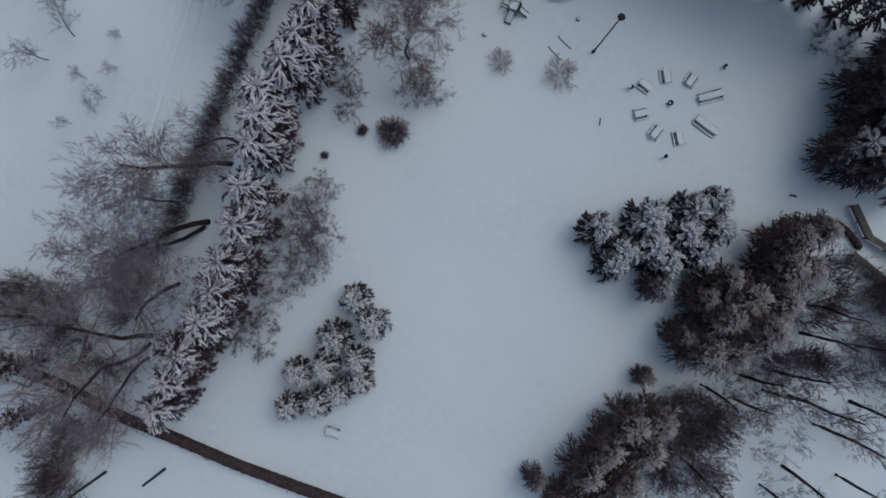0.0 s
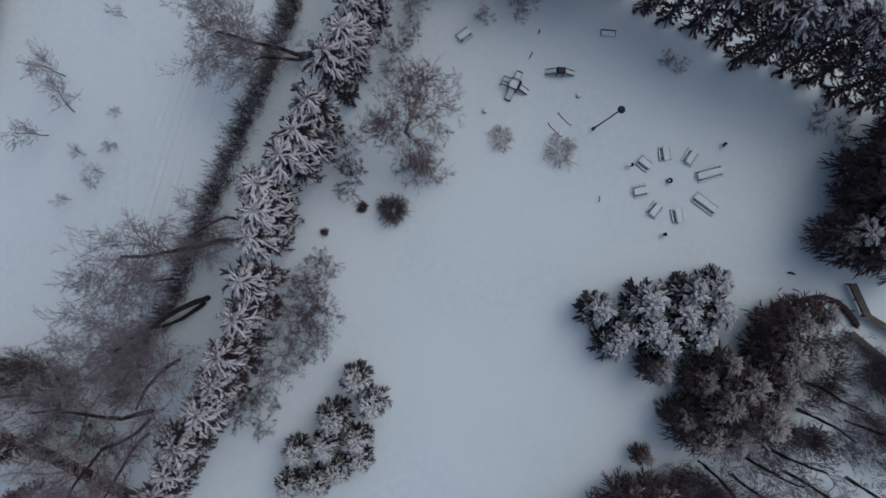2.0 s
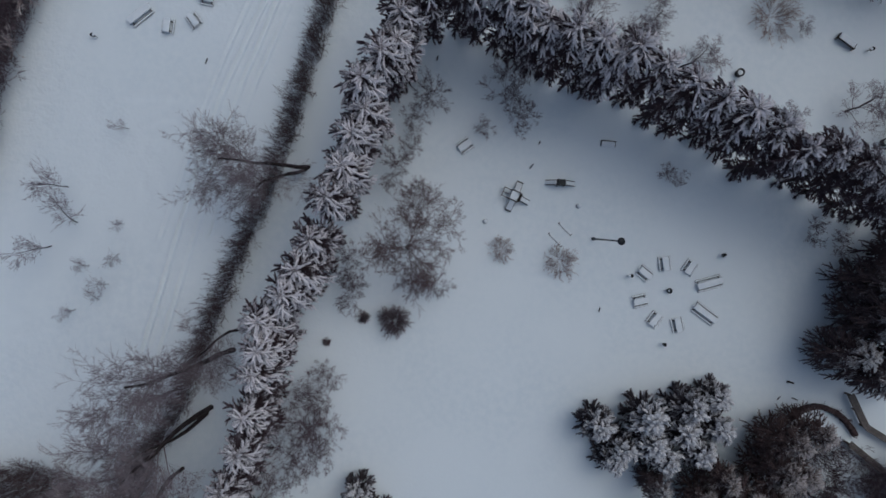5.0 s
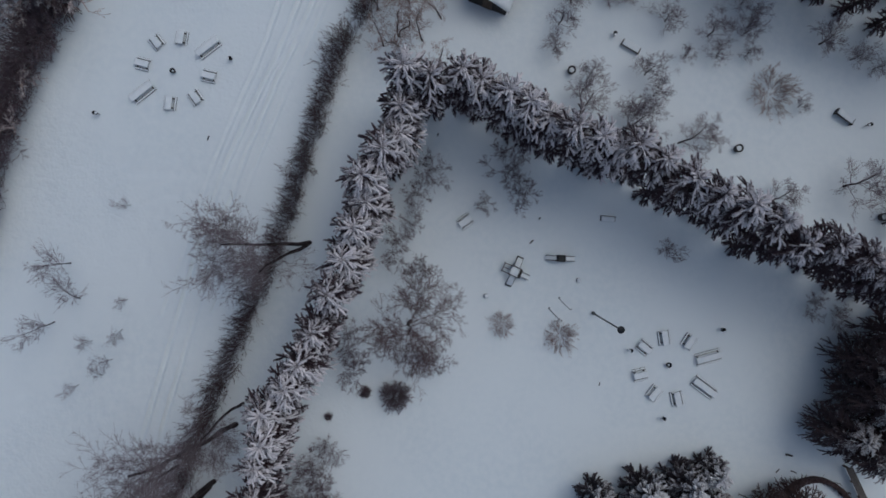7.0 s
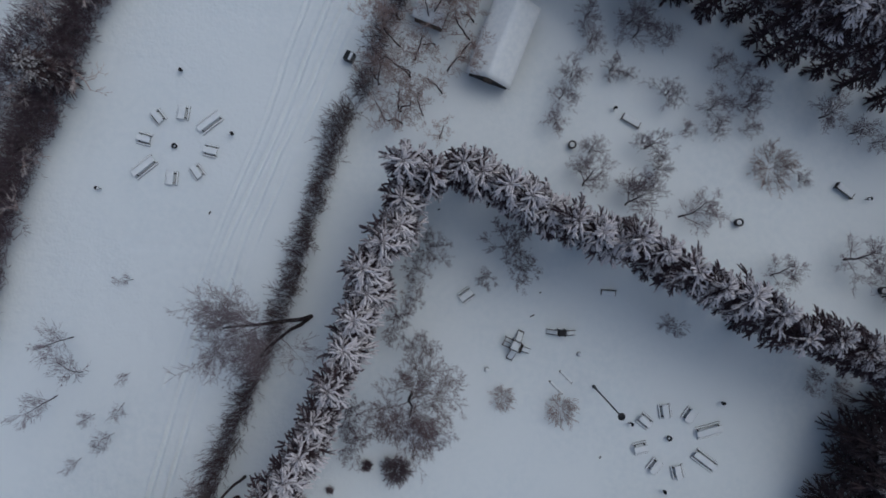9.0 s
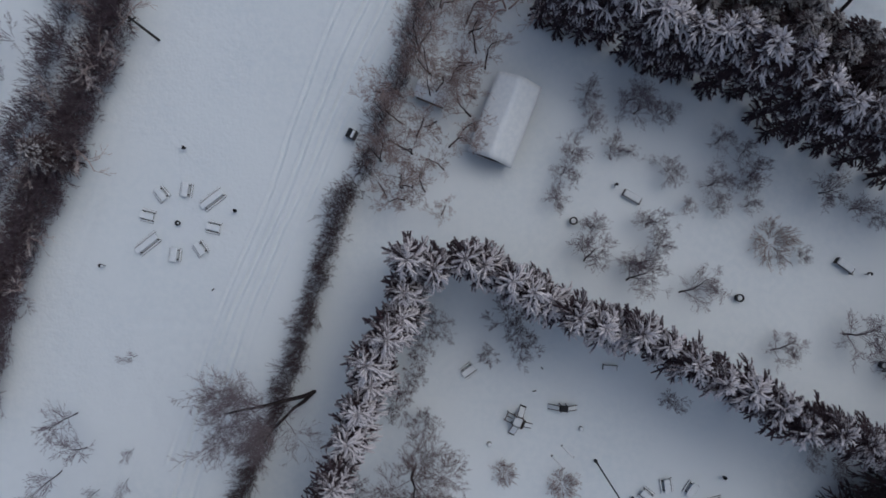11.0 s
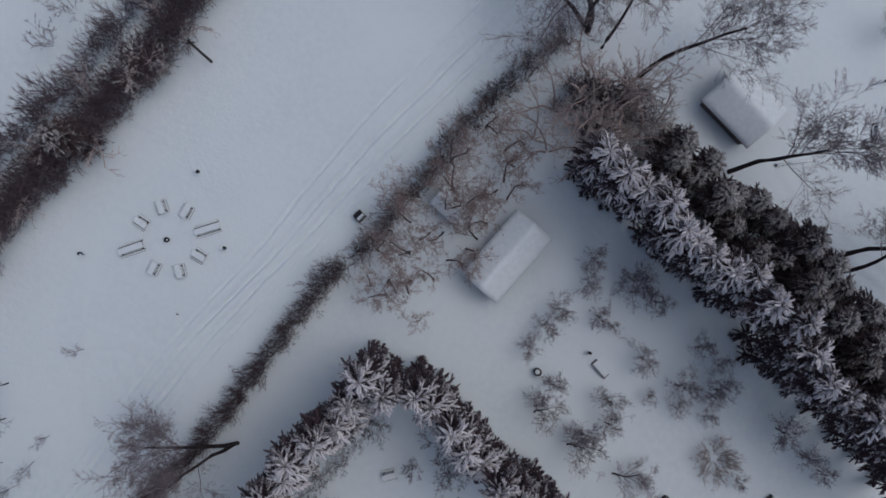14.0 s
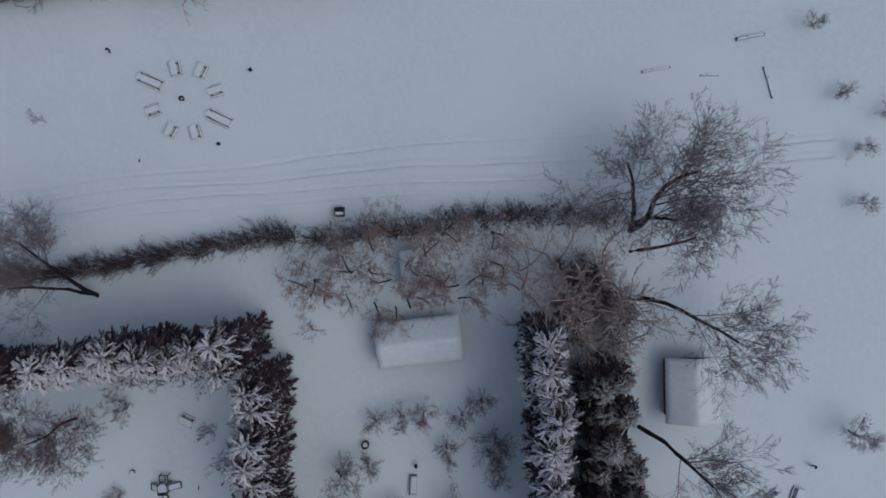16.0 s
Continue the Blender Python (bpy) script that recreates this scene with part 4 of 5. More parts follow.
# ---- picnic tables ----
def picnic_table(length):
    """Meshes of a table with a fixed bench on either side, snow lying on each board."""
    out = []
    b = Build()
    for k in range(4):
        b.box(0, -0.195 + 0.13 * k, 0.72, length, 0.12, 0.045, bevel=0.008)
    out.append(("tabletop", b.mesh("tabletop", M_WOOD), Matrix()))
    b = Build()
    for k in range(2):
        b.box(0, -0.055 + 0.11 * k, 0.44, length, 0.10, 0.045, bevel=0.008)
    seat = b.mesh("seat", M_WOOD)
    out += [("seat", seat, Matrix.Translation((0, s * 0.46, 0))) for s in (-1, 1)]
    b = Build()
    b.box(0, 0, 0.67, 0.05, 0.56, 0.07)
    b.box(0, 0, 0.39, 0.05, 1.02, 0.07)
    for s in (-1, 1):
        b.tube([Vector((0, s * 0.42, -0.05)), Vector((0, s * 0.20, 0.66))], [0.045, 0.045], 4)
    frame_ = b.mesh("leg_frame", M_DARKWOOD)
    out += [("leg_frame", frame_, Matrix.Translation((s * (length / 2 - 0.20), 0, 0))) for s in (-1, 1)]

    def drift(name, l, w, h):
        d = Build()
        d.box(0, 0, h / 2, l, w, h, bevel=0.035)
        return d.mesh(name, M_SNOW)

    out.append(("snow", drift("table_snow", length * 1.01, 0.54, 0.10), Matrix.Translation((0, 0, 0.745))))
    low = drift("seat_snow", length * 1.0, 0.15, 0.05)
    out += [("snow", low, Matrix.Translation((0, s * 0.475, 0.464))) for s in (-1, 1)]
    return out


TABLE_SHORT, TABLE_LONG = picnic_table(1.24), picnic_table(2.28)


def put_table(pieces, x, y, angle, group, label, sunk=0.32):
    """A table whose feet stand that deep in the snow."""
    ob = thing("picnic_table", label, "picnic table", place(x, y + 0.08, level(x, y) - sunk, angle), group)
    for name, me, m in pieces:
        part(name, me, ob, "thick snow layer" if name == "snow" else "", m)
    return ob


SHORT_LABEL = "short wooden picnic table with two benches under snow"
LONG_LABEL = "long wooden picnic table with two benches under snow"
for group, shorts, longs in (
    ("tables round the east fire bowl", ((19.60, 15.05, 100), (17.86, 14.13, -37), (21.80, 14.78, 58), (17.56, 11.70, 15), (18.88, 10.12, 54), (20.92, 9.70, 104)), ((23.55, 13.45, 17), (23.25, 10.80, -35))),
    ("tables round the west fire bowl", ((-23.79, 40.08, 82), (-25.98, 39.62, -50), (-27.12, 37.66, -13), (-24.64, 34.30, 84), (-22.40, 34.88, -54), (-21.26, 36.78, -11)), ((-21.42, 39.30, 39), (-27.08, 35.20, 40))),
    ("tables round the north fire bowl", ((31.65, 71.44, 135), (30.95, 69.41, 105), (32.13, 67.67, 52), (34.21, 66.69, 92), (37.60, 69.60, 60)), ((37.04, 67.24, 140), (34.4, 73.2, 110)))):
    for x, y, a in shorts:
        put_table(TABLE_SHORT, x, y, a, group, SHORT_LABEL)
    for x, y, a in longs:
        put_table(TABLE_LONG, x, y, a, group, LONG_LABEL)
for x, y, a in ((1.71, 24.76, 38), (-8.26, -16.86, -18)):
    put_table(TABLE_SHORT, x, y, a, "", "single wooden picnic table under snow at the edge")


def fire_bowl(x, y):
    z = level(x, y)
    ob = thing("fire_bowl", "round dark metal fire bowl standing in the snow", "fire bowl", place(x, y, z))
    b = Build()
    b.lathe([(0.15, -0.05), (0.17, 0.05), (0.22, 0.30), (0.24, 0.42), (0.215, 0.42), (0.18, 0.28), (0.02, 0.26)], 18)
    part("bowl", b.mesh("bowl", M_METAL, True), ob)
    b = Build()
    b.lathe([(0.10, 0.0), (0.08, 0.03), (0.05, 0.05), (0.01, 0.06)], 14)
    part("snow", b.mesh("bowl_snow", M_SNOW, True), ob, "small heap of snow", Matrix.Translation((0, 0, 0.26)))


for x, y in ((20.03, 12.76), (-24.41, 37.17), (34.77, 70.10)):
    fire_bowl(x, y)


def litter_bin(x, y, a):
    ob = thing("litter_bin", "small dark litter bin on a post in snow", "litter bin", place(x, y, level(x, y), a), "litter bins")
    b = Build()
    b.tube([Vector((0, 0, -0.1)), Vector((0, 0, 0.75))], [0.03, 0.03], 6)
    part("post", b.mesh("bin_post", M_METAL), ob)
    b = Build()
    b.lathe([(0.10, 0.25), (0.13, 0.30), (0.15, 0.68), (0.165, 0.70), (0.165, 0.72), (0.14, 0.72), (0.12, 0.40), (0.01, 0.40)], 12, Matrix.Translation((0.17, 0, 0)))
    part("basket", b.mesh("bin_basket", M_METAL), ob)
    b = Build()
    b.box(-0.02, 0, 0.79, 0.20, 0.18, 0.07, bevel=0.03)
    part("snow", b.mesh("bin_snow", M_SNOW), ob)


for x, y, a in ((16.43, 13.97, 0), (24.66, 15.89, 100), (19.90, 8.07, 180), (-19.47, 38.31, 30), (-24.16, 43.83, 0), (-30.85, 33.20, 170), (29.74, 73.68, 60), (14.20, 41.50, 80), (36.7, 34.4, 20)):
    litter_bin(x, y, a)


# ---- lamp and poles ----
def street_lamp(x, y, h):
    ob = thing("street_lamp", "tall dark lamp post with a round disc head", "street lamp", place(x, y, 0, 0, 1, 1.7, -90))
    b = Build()
    b.lathe([(0.16, -0.1), (0.16, 0.12), (0.10, 0.16), (0.10, 0.9), (0.075, 0.95)], 12)
    part("base", b.mesh("lamp_base", M_METAL, False), ob)
    b = Build()
    b.tube([Vector((0, 0, 0.9)), Vector((0, 0, h * 0.5)), Vector((0, 0, h - 0.1))], [0.075, 0.062, 0.05], 10)
    part("pole", b.mesh("lamp_pole", M_METAL, True), ob)
    b = Build()
    b.lathe([(0.06, h - 0.22), (0.12, h - 0.12), (0.27, h - 0.06), (0.29, h), (0.25, h + 0.05), (0.10, h + 0.09), (0.01, h + 0.10)], 24)
    part("lamp_head", b.mesh("lamp_head", M_METAL, True), ob)


street_lamp(13.28, 17.08, 9.6)


def wooden_pole(x, y, h, lean, to, label, cross=False):
    ob = thing("wooden_pole", label, "pole", place(x, y, 0, to, 1, lean, to), "wooden poles")
    b = Build()
    b.tube([Vector((0, 0, -0.4)), Vector((0, 0, h * 0.5)), Vector((0, 0, h))], [0.13, 0.115, 0.095], 9)
    part("shaft", b.mesh("pole_shaft", M_DARKWOOD, True), ob)
    b = Build()
    b.box(0, 0, h - 0.5 if cross else h + 0.01, 0.12 if cross else 0.17, 0.75 if cross else 0.17, 0.10 if cross else 0.05, bevel=0.02)
    part("crossarm" if cross else "cap", b.mesh("pole_arm", M_DARKWOOD), ob)
    if cross:
        for s in (-0.3, 0.3):
            b = Build()
            b.lathe([(0.02, 0), (0.045, 0.03), (0.045, 0.09), (0.02, 0.12)], 8, Matrix.Translation((0, s, h - 0.45)))
            part("insulator", b.mesh("insulator", M_CONCRETE), ob)


wooden_pole(-26.67, 53.40, 5.6, 2, 120, "dark wooden pole standing beside the snowy track", True)
wooden_pole(-22.75, -20.50, 4.4, 0, 0, "dark wooden pole south of the clipped hedge")
wooden_pole(-27.90, -20.95, 6.2, 3, 250, "tall dark wooden pole south of the clipped hedge")


# ---- playground ----
def play_tower(x, y, a):
    ob = thing("play_tower", "snowy wooden climbing tower with two rung ramps and a slide", "play tower", place(x, y, level(x, y) - 0.1, a, 0.9))
    post = Build()
    post.box(0, 0, 0.72, 0.10, 0.10, 1.55, bevel=0.02)
    post = post.mesh("tower_post", M_WOOD)
    for sx in (-0.42, 0.42):
        for sy in (-0.42, 0.42):
            part("post", post, ob, "", Matrix.Translation((sx, sy, 0)))
    b = Build()
    for k in range(6):
        b.box(0, -0.40 + 0.16 * k, 0.98, 0.94, 0.14, 0.05)
    part("platform", b.mesh("tower_platform", M_WOOD), ob)
    b = Build()
    b.box(-0.03, 0, 1.09, 0.84, 0.84, 0.18, bevel=0.06)
    part("snow", b.mesh("tower_snow", M_SNOW, False), ob, "snow lying on the platform")
    b = Build()
    for s in (-0.47, 0.47):
        b.box(0, s, 1.32, 0.98, 0.035, 0.07)
    part("railing", b.mesh("tower_railing", M_WOOD), ob)
    b = Build()
    b.box(0.52, 0, 1.22, 0.20, 0.86, 0.34, bevel=0.02)
    part("slide_hood", b.mesh("slide_hood", M_DARKWOOD), ob, "dark hood over the head of the slide")
    for s in (-1, 1):
        ramp = part("ramp", None, ob)
        ramp.matrix_basis = Matrix.Translation((0, s * 0.5, 0.98)) @ Matrix.Rotation(radians(90 * s), 4, "Z") @ Matrix.Rotation(radians(38), 4, "Y")
        for q in (-0.30, 0.30):
            b = Build()
            b.box(0.60, q, 0, 1.25, 0.032, 0.09)
            part("side_rail", b.mesh("ramp_rail", M_WOOD), ramp)
        for k in range(5):
            b = Build()
            b.tube([Vector((0.12 + 0.24 * k, -0.3, 0.03)), Vector((0.12 + 0.24 * k, 0.3, 0.03))], [0.035, 0.035], 6)
            part("rung", b.mesh("ramp_rung", M_WOOD), ramp)
        b = Build()
        b.box(1.20, 0, 0.06, 0.12, 0.64, 0.10)
        part("foot_beam", b.mesh("ramp_foot", M_DARKWOOD), ramp)
        b = Build()
        b.box(0.60, 0, 0.042, 1.10, 0.55, 0.05, bevel=0.02)
        part("snow", b.mesh("ramp_snow", M_SNOW), ramp, "snow caught between the rungs")
    slide = part("slide", None, ob)
    slide.matrix_basis = Matrix.Translation((0.5, 0, 0.98)) @ Matrix.Rotation(radians(40), 4, "Y")
    b = Build()
    b.box(0.62, 0, 0, 1.3, 0.46, 0.03)
    part("chute", b.mesh("slide_chute", M_METAL), slide)
    for q in (-0.24, 0.24):
        b = Build()
        b.box(0.62, q, 0.07, 1.3, 0.04, 0.16)
        part("side_board", b.mesh("slide_side", M_DARKWOOD), slide)
    b = Build()
    b.box(0.68, 0, 0.07, 1.16, 0.40, 0.10, bevel=0.03)
    part("snow", b.mesh("slide_snow", M_SNOW), slide, "snow filling the slide")
    b = Build()
    b.box(-0.85, 0, 0.50, 0.72, 0.06, 0.08)
    for q in (-0.42, 0.42):
        b.box(-0.85, q, 0.78, 0.78, 0.07, 0.09)
    b.box(-1.2, 0, 0.78, 0.07, 0.9, 0.09)
    for q in (-0.42, 0.42):
        b.box(-1.2, q, 0.37, 0.08, 0.08, 0.8)
    part("side_frame", b.mesh("tower_side_frame", M_WOOD), ob)


play_tower(6.17, 20.55, -22)


def double_slide(x, y, a):
    ob = thing("double_slide", "low dark play frame with snow-filled slides at both ends", "slide", place(x, y, level(x, y), a))
    b = Build()
    for sx in (-0.28, 0.28):
        for sy in (-0.26, 0.26):
            b.box(sx, sy, 0.55, 0.07, 0.07, 1.2)
    b.box(0, 0, 0.92, 0.62, 0.58, 0.05)
    part("frame", b.mesh("slide_frame", M_METAL), ob)
    b = Build()
    b.box(0.02, 0, 1.14, 0.56, 0.40, 0.04)
    part("roof_panel", b.mesh("slide_panel", M_METAL), ob)
    for s in (0, 180):
        chute = part("chute", None, ob)
        chute.matrix_basis = Matrix.Rotation(radians(s), 4, "Z") @ Matrix.Translation((0.3, 0, 0.90)) @ Matrix.Rotation(radians(40), 4, "Y")
        b = Build()
        b.box(0.6, 0, 0, 1.25, 0.40, 0.03)
        part("bed", b.mesh("chute_bed", M_METAL), chute)
        for q in (-0.21, 0.21):
            b = Build()
            b.box(0.6, q, 0.06, 1.25, 0.035, 0.13)
            part("side_board", b.mesh("chute_side", M_WOOD), chute)
        b = Build()
        b.box(0.66, 0, 0.055, 1.1, 0.34, 0.08, bevel=0.03)
        part("snow", b.mesh("chute_snow", M_SNOW), chute)


double_slide(10.15, 21.84, -1)

for x0, y0, x1, y1 in ((10.20, 18.37, 11.33, 17.32), (9.34, 17.44, 10.53, 16.30)):
    cx, cy, z = (x0 + x1) / 2, (y0 + y1) / 2, level((x0 + x1) / 2, (y0 + y1) / 2)
    run = math.hypot(x1 - x0, y1 - y0)
    ob = thing("balance_beam", "low wooden balance beam buried under snow", "balance beam", place(cx, cy, z - 0.13, math.degrees(math.atan2(y1 - y0, x1 - x0))), "balance beams")
    b = Build()
    b.box(0, 0, 0.17, run, 0.16, 0.14, bevel=0.03)
    for s in (-0.4, 0.4):
        b.box(s * run, 0, 0.03, 0.10, 0.10, 0.14)
    part("beam", b.mesh("beam", M_WOOD), ob)
    b = Build()
    b.box(0, 0.02, 0.26, run * 0.9, 0.17, 0.07, bevel=0.03)
    part("snow", b.mesh("beam_snow", M_SNOW), ob)

for x, y, r, h in ((3.76, 18.29, 0.21, 0.22), (11.88, 19.92, 0.21, 0.22)):
    ob = thing("log_stool", "round tree-stump seat with a snow cap", "stool", place(x, y, level(x, y)), "stump seats")
    b = Build()
    b.lathe([(r * 1.08, -0.1), (r, 0.08), (r * 0.96, h)], 14)
    part("stump", b.mesh("stump", M_WOOD), ob)
    b = Build()
    b.lathe([(r * 0.98, 0), (r * 1.0, 0.06), (r * 0.75, 0.13), (0.02, 0.15)], 14)
    part("snow", b.mesh("stump_snow", M_SNOW, True), ob, "", Matrix.Translation((0, 0, h)))

for x, y, h, a, tip in ((7.5, 23.09, 0.85, 60, 18), (8.22, 25.25, 0.8, 120, 5), (14.03, 10.72, 0.9, 110, 25), (-21.29, 31.28, 0.9, 25, 28), (-1.0, 32.3, 1.1, 0, 4)):
    b = Build()
    b.tube([Vector((0, 0, -0.2)), Vector((0, 0, h))], [0.055, 0.05], 8)
    b.lathe([(0.055, h), (0.065, h + 0.03), (0.03, h + 0.07)], 8)
    thing("marker_post", "thin dark wooden post sticking out of the snow", "post", place(x, y, level(x, y), 0, 1, tip, a), "marker posts", data=b.mesh("marker_post", M_DARKWOOD))


# ---- huts ----
def gable_house(name, label, corner, along_x, across, length, width, eave, rise, over, m_wall, door=True, thick=0.20):
    """A small gabled building: corner of the wall plan, heading of its length in degrees, and its sizes."""
    m = Matrix.Translation((corner[0], corner[1], 0)) @ Matrix.Rotation(radians(along_x), 4, "Z")
    ob = thing(name, label, "house", m)
    L, W, t = length, width * across, 0.14
    lo, hi = min(0, W), max(0, W)
    for nm, x0, x1, y0, y1 in (("wall", 0, L, lo, lo + t), ("wall", 0, L, hi - t, hi)):
        b = Build()
        b.box((x0 + x1) / 2, (y0 + y1) / 2, eave / 2 - 0.1, x1 - x0, y1 - y0, eave + 0.2)
        part(nm, b.mesh("long_wall", m_wall), ob)
    mid = (lo + hi) / 2
    for x in (0, L - t):
        b = Build()
        base = len(b.v)
        for dx in (0, t):
            for y, z in ((lo + t, -0.2), (hi - t, -0.2), (hi - t, eave), (mid, eave + rise * 0.93), (lo + t, eave)):
                b.v.append(Vector((x + dx, y, z)))
                b.w.append(0)
        b.f += [(base, base + 1, base + 2, base + 3, base + 4), (base + 9, base + 8, base + 7, base + 6, base + 5)]
        for k in range(5):
            b.f.append((base + (k + 1) % 5, base + k, base + 5 + k, base + 5 + (k + 1) % 5))
        part("gable_wall", b.mesh("gable_wall", m_wall), ob)
    half = (hi - lo) / 2 + over
    slope = rise / ((hi - lo) / 2)

    def sheet(z0, z1, mat, nm, wob):
        b = Build()
        nx, ny = 16, 14
        rnd = random.Random(len(nm))
        for lev in (z1, z0):
            for i in range(nx + 1):
                for j in range(ny + 1):
                    u, v = i / nx, j / ny * 2 - 1
                    edge = 1 - wob * max(abs(u * 2 - 1) ** 16, abs(v) ** 16)
                    bow = math.sqrt(v * v + 0.0015) - 0.015 if wob else abs(v)
                    z = eave + rise - slope * half * bow + z0 + (lev - z0) * edge + (rnd.uniform(-1, 1) * 0.02 * wob if lev == z1 else 0)
                    b.v.append(Vector((-over + u * (L + 2 * over), mid + v * half, z)))
                    b.w.append(0)
        n = (nx + 1) * (ny + 1)
        cells = [i * (ny + 1) + j for i in range(nx) for j in range(ny)]
        b.f += [(q, q + ny + 1, q + ny + 2, q + 1) for q in cells]
        b.f += [(q + n, q + n + 1, q + n + ny + 2, q + n + ny + 1) for q in cells]
        ring = [i * (ny + 1) for i in range(nx + 1)] + [nx * (ny + 1) + j for j in range(1, ny + 1)] + [i * (ny + 1) + ny for i in range(nx - 1, -1, -1)] + [j for j in range(ny - 1, 0, -1)]
        b.f += [(q, p, p + n, q + n) for p, q in zip(ring, ring[1:] + ring[:1])]
        return b.mesh(nm, mat, wob > 0, len(cells))

    part("roof", sheet(0.0, 0.06, M_DARKWOOD, "roof_boards", 0.0), ob)
    part("roof_snow", sheet(0.064, 0.064 + thick, M_SNOW, "roof_snow", 0.4), ob, "thick even snow on the roof")
    if door:
        b = Build()
        b.box(-0.02, mid, 0.95, 0.05, 0.85, 1.9, bevel=0.01)
        d = part("door", b.mesh("hut_door", M_BROWNWOOD), ob)
        b = Build()
        b.box(-0.06, mid + 0.32 * across, 1.0, 0.05, 0.03, 0.14)
        part("handle", b.mesh("door_handle", M_METAL), d)
        b = Build()
        b.box(L * 0.5, (hi if across > 0 else lo) + 0.02 * across, 1.35, 0.9, 0.05, 0.7)
        w = part("window", b.mesh("hut_window", M_DARKWOOD), ob)
        b = Build()
        b.box(L * 0.5, (hi if across > 0 else lo) + 0.05 * across, 0.97, 1.02, 0.10, 0.05)
        part("sill", b.mesh("window_sill", M_WOOD), w)
    return ob


# the hut in the garden, the shed beside it, and the cabin behind the trees
gable_house("garden_hut", "wooden garden hut with a snow-covered gable roof", (4.62, 43.08), 70.5, 1, 6.85, 3.5, 1.85, 1.05, 0.28, M_DARKWOOD)
gable_house("garden_shed", "small wooden shed under birches with snow on its roof", (-1.25, 48.0), 160.0, -1, 2.5, 1.75, 1.8, 0.45, 0.18, M_BROWNWOOD, False, 0.14)
gable_house("cabin", "small cabin with a snow-covered gable roof among bare trees", (15.3, 65.9), -24.5, 1, 5.0, 4.0, 1.9, 0.95, 0.40, M_WOOD)


# ---- garden things ----
def well_ring(x, y):
    ob = thing("well_ring", "dark round garden barrel filled with snow", "barrel", place(x, y, level(x, y)), "garden barrels")
    b = Build()
    b.lathe([(0.30, -0.1), (0.33, 0.1), (0.34, 0.50), (0.36, 0.52), (0.36, 0.58), (0.27, 0.58), (0.26, 0.44), (0.01, 0.44)], 20)
    part("barrel", b.mesh("barrel", M_METAL), ob)
    b = Build()
    b.lathe([(0.235, 0), (0.22, 0.05), (0.14, 0.08), (0.01, 0.09)], 16)
    part("snow", b.mesh("barrel_snow", M_SNOW, True), ob, "", Matrix.Translation((0, 0, 0.445)))


for x, y in ((10.58, 38.38), (25.45, 32.0), (38.4, 26.4)):
    well_ring(x, y)


def garden_bench(x, y, a, sunk, wood, size=1.0):
    ob = thing("garden_bench", "wooden slatted bench half buried in snow", "bench", place(x, y, level(x, y) - sunk, a, size), "slatted benches")
    for k in range(2):
        b = Build()
        b.box(0, 0.30 + 0.02 * k, 0.50 + 0.12 * k, 1.75, 0.035, 0.09)
        part("back_slat", b.mesh("back_slat", wood), ob)
    for s in (-0.84, 0.84):
        b = Build()
        b.box(s, 0.0, 0.19, 0.06, 0.60, 0.50)
        b.box(s, 0.29, 0.40, 0.06, 0.06, 0.55)
        part("side_frame", b.mesh("bench_side", wood), ob)
    b = Build()
    for k in range(4):
        b.box(0, -0.22 + 0.13 * k, 0.38, 1.66, 0.11, 0.04)
    part("seat", b.mesh("bench_seat", wood), ob)
    b = Build()
    b.box(0, -0.05, 0.48, 1.58, 0.60, 0.16, bevel=0.06)
    part("snow", b.mesh("bench_snow", M_SNOW), ob)


garden_bench(15.74, 40.67, 152, 0.22, M_WOOD)
garden_bench(34.72, 35.10, 146, 0.0, M_DARKWOOD)
garden_bench(14.27, 25.45, -3, 0.18, M_WOOD, 0.75)


def bin_box(x, y, a):
    ob = thing("grit_box", "dark metal box with a little snow on its lid", "box", place(x, y, level(x, y), a))
    b = Build()
    for bx, by, sx, sy in ((0, 0.38, 0.82, 0.05), (0, -0.38, 0.82, 0.05), (-0.39, 0, 0.05, 0.72), (0.39, 0, 0.05, 0.72)):
        b.box(bx, by, 0.38, sx, sy, 0.85)
    part("body", b.mesh("box_body", M_METAL), ob)
    b = Build()
    b.box(0.08, 0, 0.84, 0.66, 0.84, 0.05, Matrix.Rotation(radians(-6), 4, "Y"))
    part("lid", b.mesh("box_lid", M_METAL), ob)
    b = Build()
    b.box(0.24, 0.02, 0.90, 0.26, 0.70, 0.07, Matrix.Rotation(radians(-6), 4, "Y"), bevel=0.03)
    part("snow", b.mesh("box_snow", M_SNOW), ob)


bin_box(-9.22, 45.45, -25)

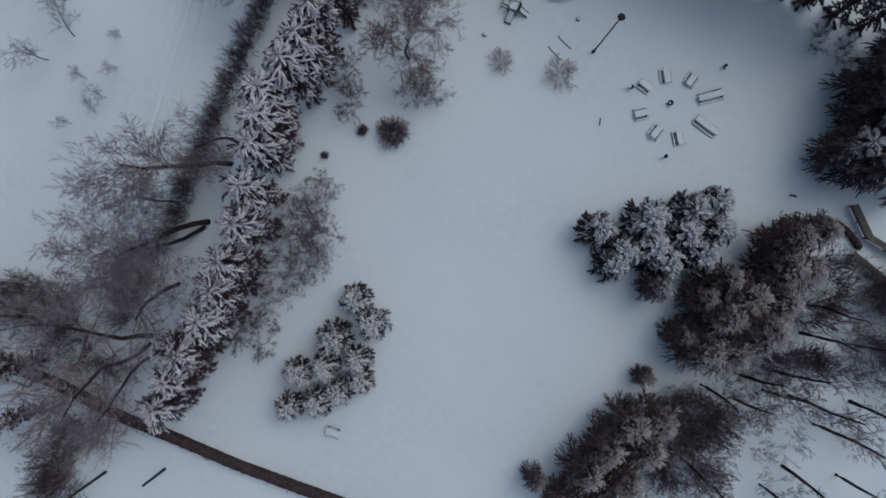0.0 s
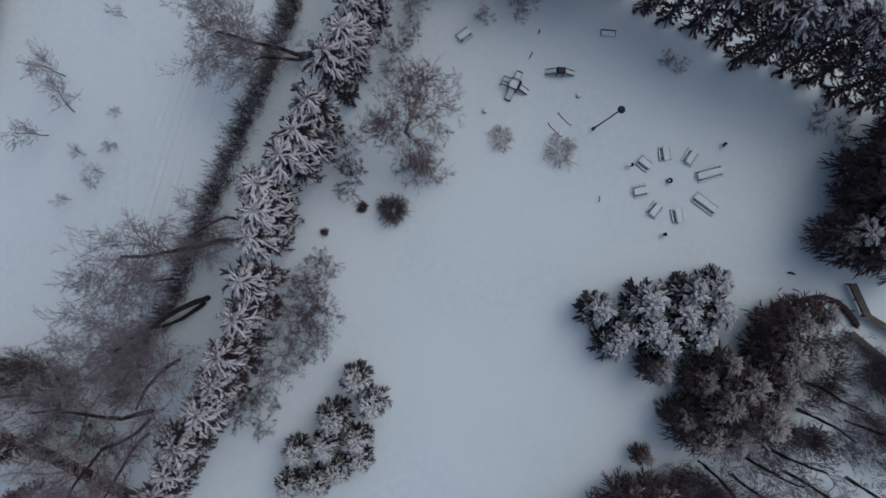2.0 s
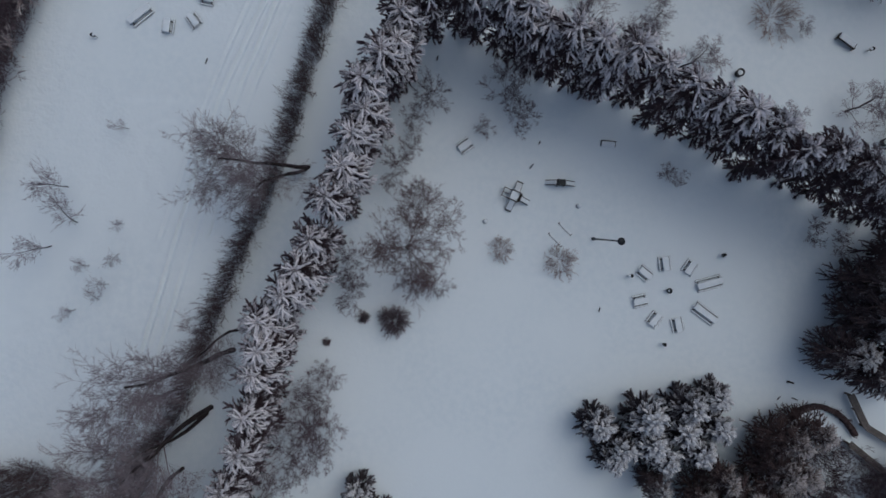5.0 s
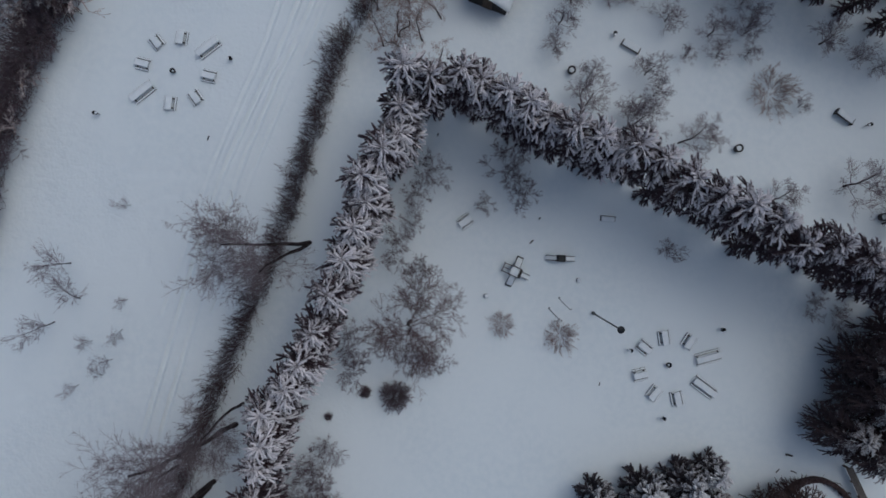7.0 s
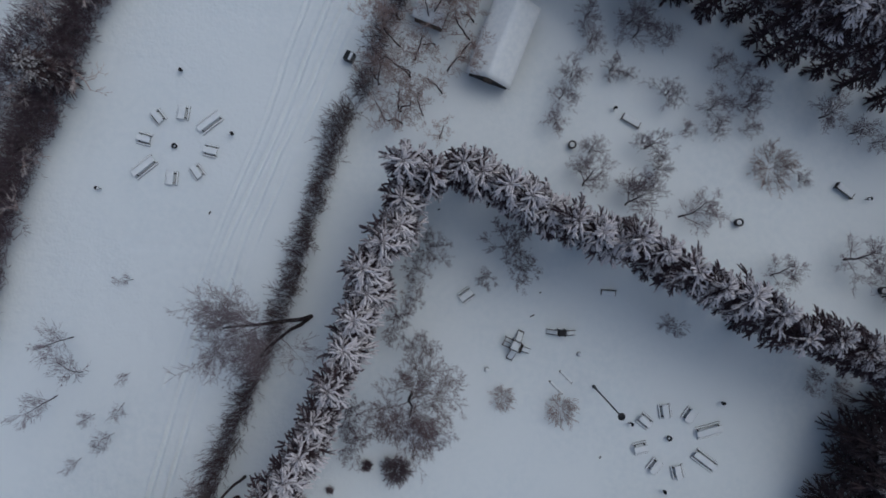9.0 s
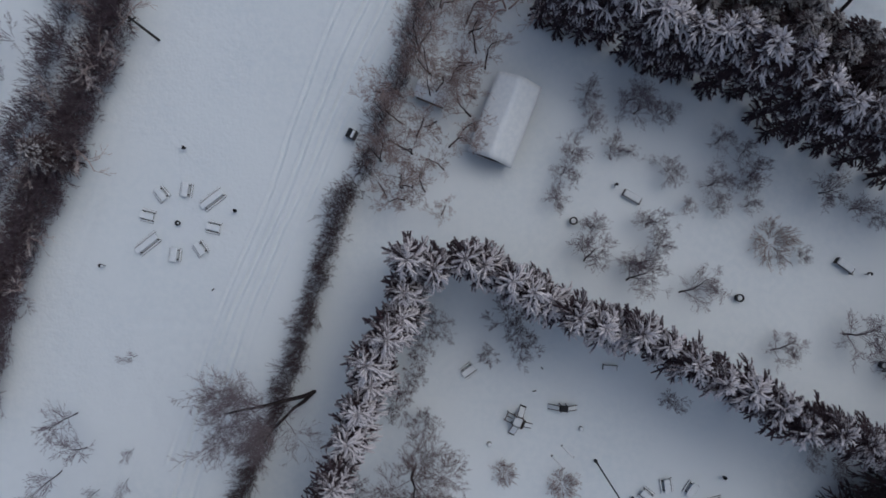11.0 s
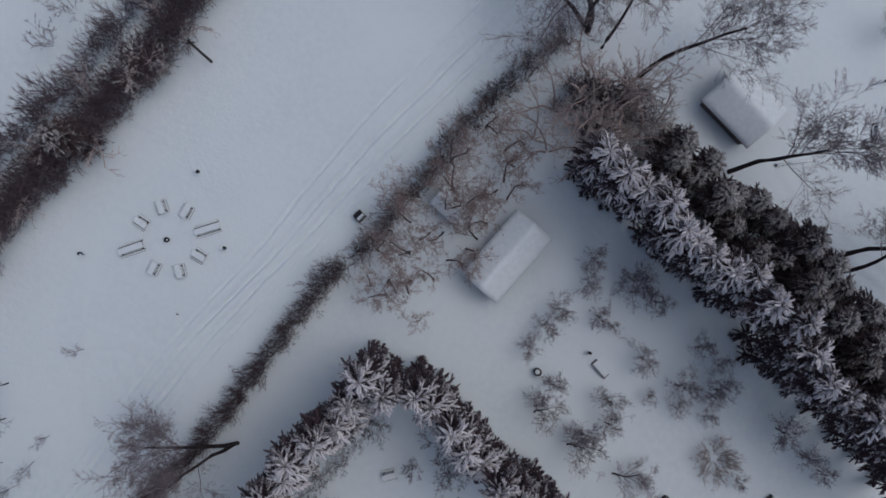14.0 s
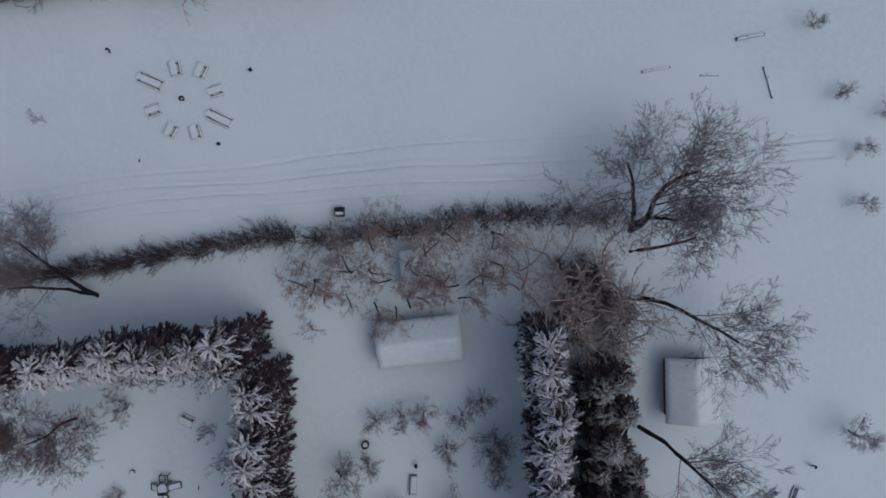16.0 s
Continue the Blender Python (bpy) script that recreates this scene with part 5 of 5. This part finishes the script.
for x, y, a, run, r in ((25.1, 64.15, 29, 3.5, 0.11), (31.03, 5.07, -12, 0.65, 0.09), (30.1, 3.65, 50, 0.4, 0.05), (31.5, 3.6, -20, 0.6, 0.05), (-8.4, 76.4, 74, 2.6, 0.12), (-5.9, 80.5, 65, 1.6, 0.10), (-3.0, 85.0, -10, 2.9, 0.09), (-7.4, 85.3, 75, 2.6, 0.16)):
    ob = thing("log", "dark felled log lying in the snow", "log", place(x, y, level(x, y) + r * 0.7, a), "logs")
    b = Build()
    b.tube([Vector((-run / 2, 0, 0)), Vector((0, 0.03, 0.02)), Vector((run / 2, 0, 0))], [r, r * 0.95, r * 0.8], 9)
    part("stem", b.mesh("log_stem", M_BARK), ob)
    b = Build()
    b.tube([Vector((-run * 0.1, 0, r)), Vector((-run * 0.2, 0.10, r + 0.22))], [r * 0.3, r * 0.2], 5)
    part("branch_stub", b.mesh("log_stub", M_BARK), ob)
    if y > 60:
        b = Build()
        b.tube([Vector((-run * 0.47, 0, r * 0.75)), Vector((0, 0.03, r * 0.85)), Vector((run * 0.46, 0, r * 0.7))], [r * 0.8, r * 0.85, r * 0.7], 8)
        part("snow", b.mesh("log_snow", M_SNOW, True), ob, "strip of snow along the log")
ob = thing("stump", "dark broken tree stump beside the spruces", "stump", place(29.8, 58.3, 0))
b = Build()
b.lathe([(0.42, -0.1), (0.34, 0.15), (0.28, 0.75), (0.16, 0.95), (0.02, 0.8)], 9)
part("stub", b.mesh("stump_stub", M_BARK), ob)


# ---- timber fence ----
def fence(points, label):
    x0, y0 = points[0]
    ob = thing("timber_fence", label, "fence", Matrix.Translation((x0, y0, 0)), "timber fences")
    for (ax, ay), (bx, by) in zip(points, points[1:]):
        run, a = math.hypot(bx - ax, by - ay), math.atan2(by - ay, bx - ax)
        m = Matrix.Translation((ax - x0, ay - y0, 0)) @ Matrix.Rotation(a, 4, "Z")
        n = max(2, round(run / 1.4) + 1)
        p = Build()
        p.box(0, 0, 0.45, 0.11, 0.11, 1.2, bevel=0.02)
        p = p.mesh("fence_post", M_BROWNWOOD)
        for k in range(n):
            part("post", p, ob, "", m @ Matrix.Translation((0.06 + (run - 0.12) * k / (n - 1), 0, 0)))
        for z in (0.25, 0.52, 0.79):
            b = Build()
            b.box(run / 2, 0.075, z, run, 0.04, 0.2, bevel=0.01)
            part("plank", b.mesh("fence_plank", M_BROWNWOOD), ob, "", m)
        b = Build()
        b.box(run / 2, 0.03, 1.07, run, 0.56, 0.06, bevel=0.015)
        part("top_board", b.mesh("fence_top", M_WOOD), ob, "wide frosted top board", m)


fence([(35.84, 4.36), (37.26, 1.58), (39.06, 0.57), (44, -1.8)], "brown timber fence with a wide top board")
fence([(35.84, 0.11), (39.16, -2.41), (44, -6)], "brown timber fence with a wide top board")

# far plants on the northern field
for x, y, s in ((0.7, 90.1, 0.9), (5.8, 89.6, 0.9), (10.3, 87.8, 0.9), (3.9, 93.1, 0.8), (-6.0, 90.5, 0.9), (28.4, 78.2, 1.6)):
    plant("round_bush", R.choice(APPLE), place(x, y, 0, R.uniform(0, 360), s * 0.75), "brown leafless bush on the northern field", "bush", "bushes on the northern field")
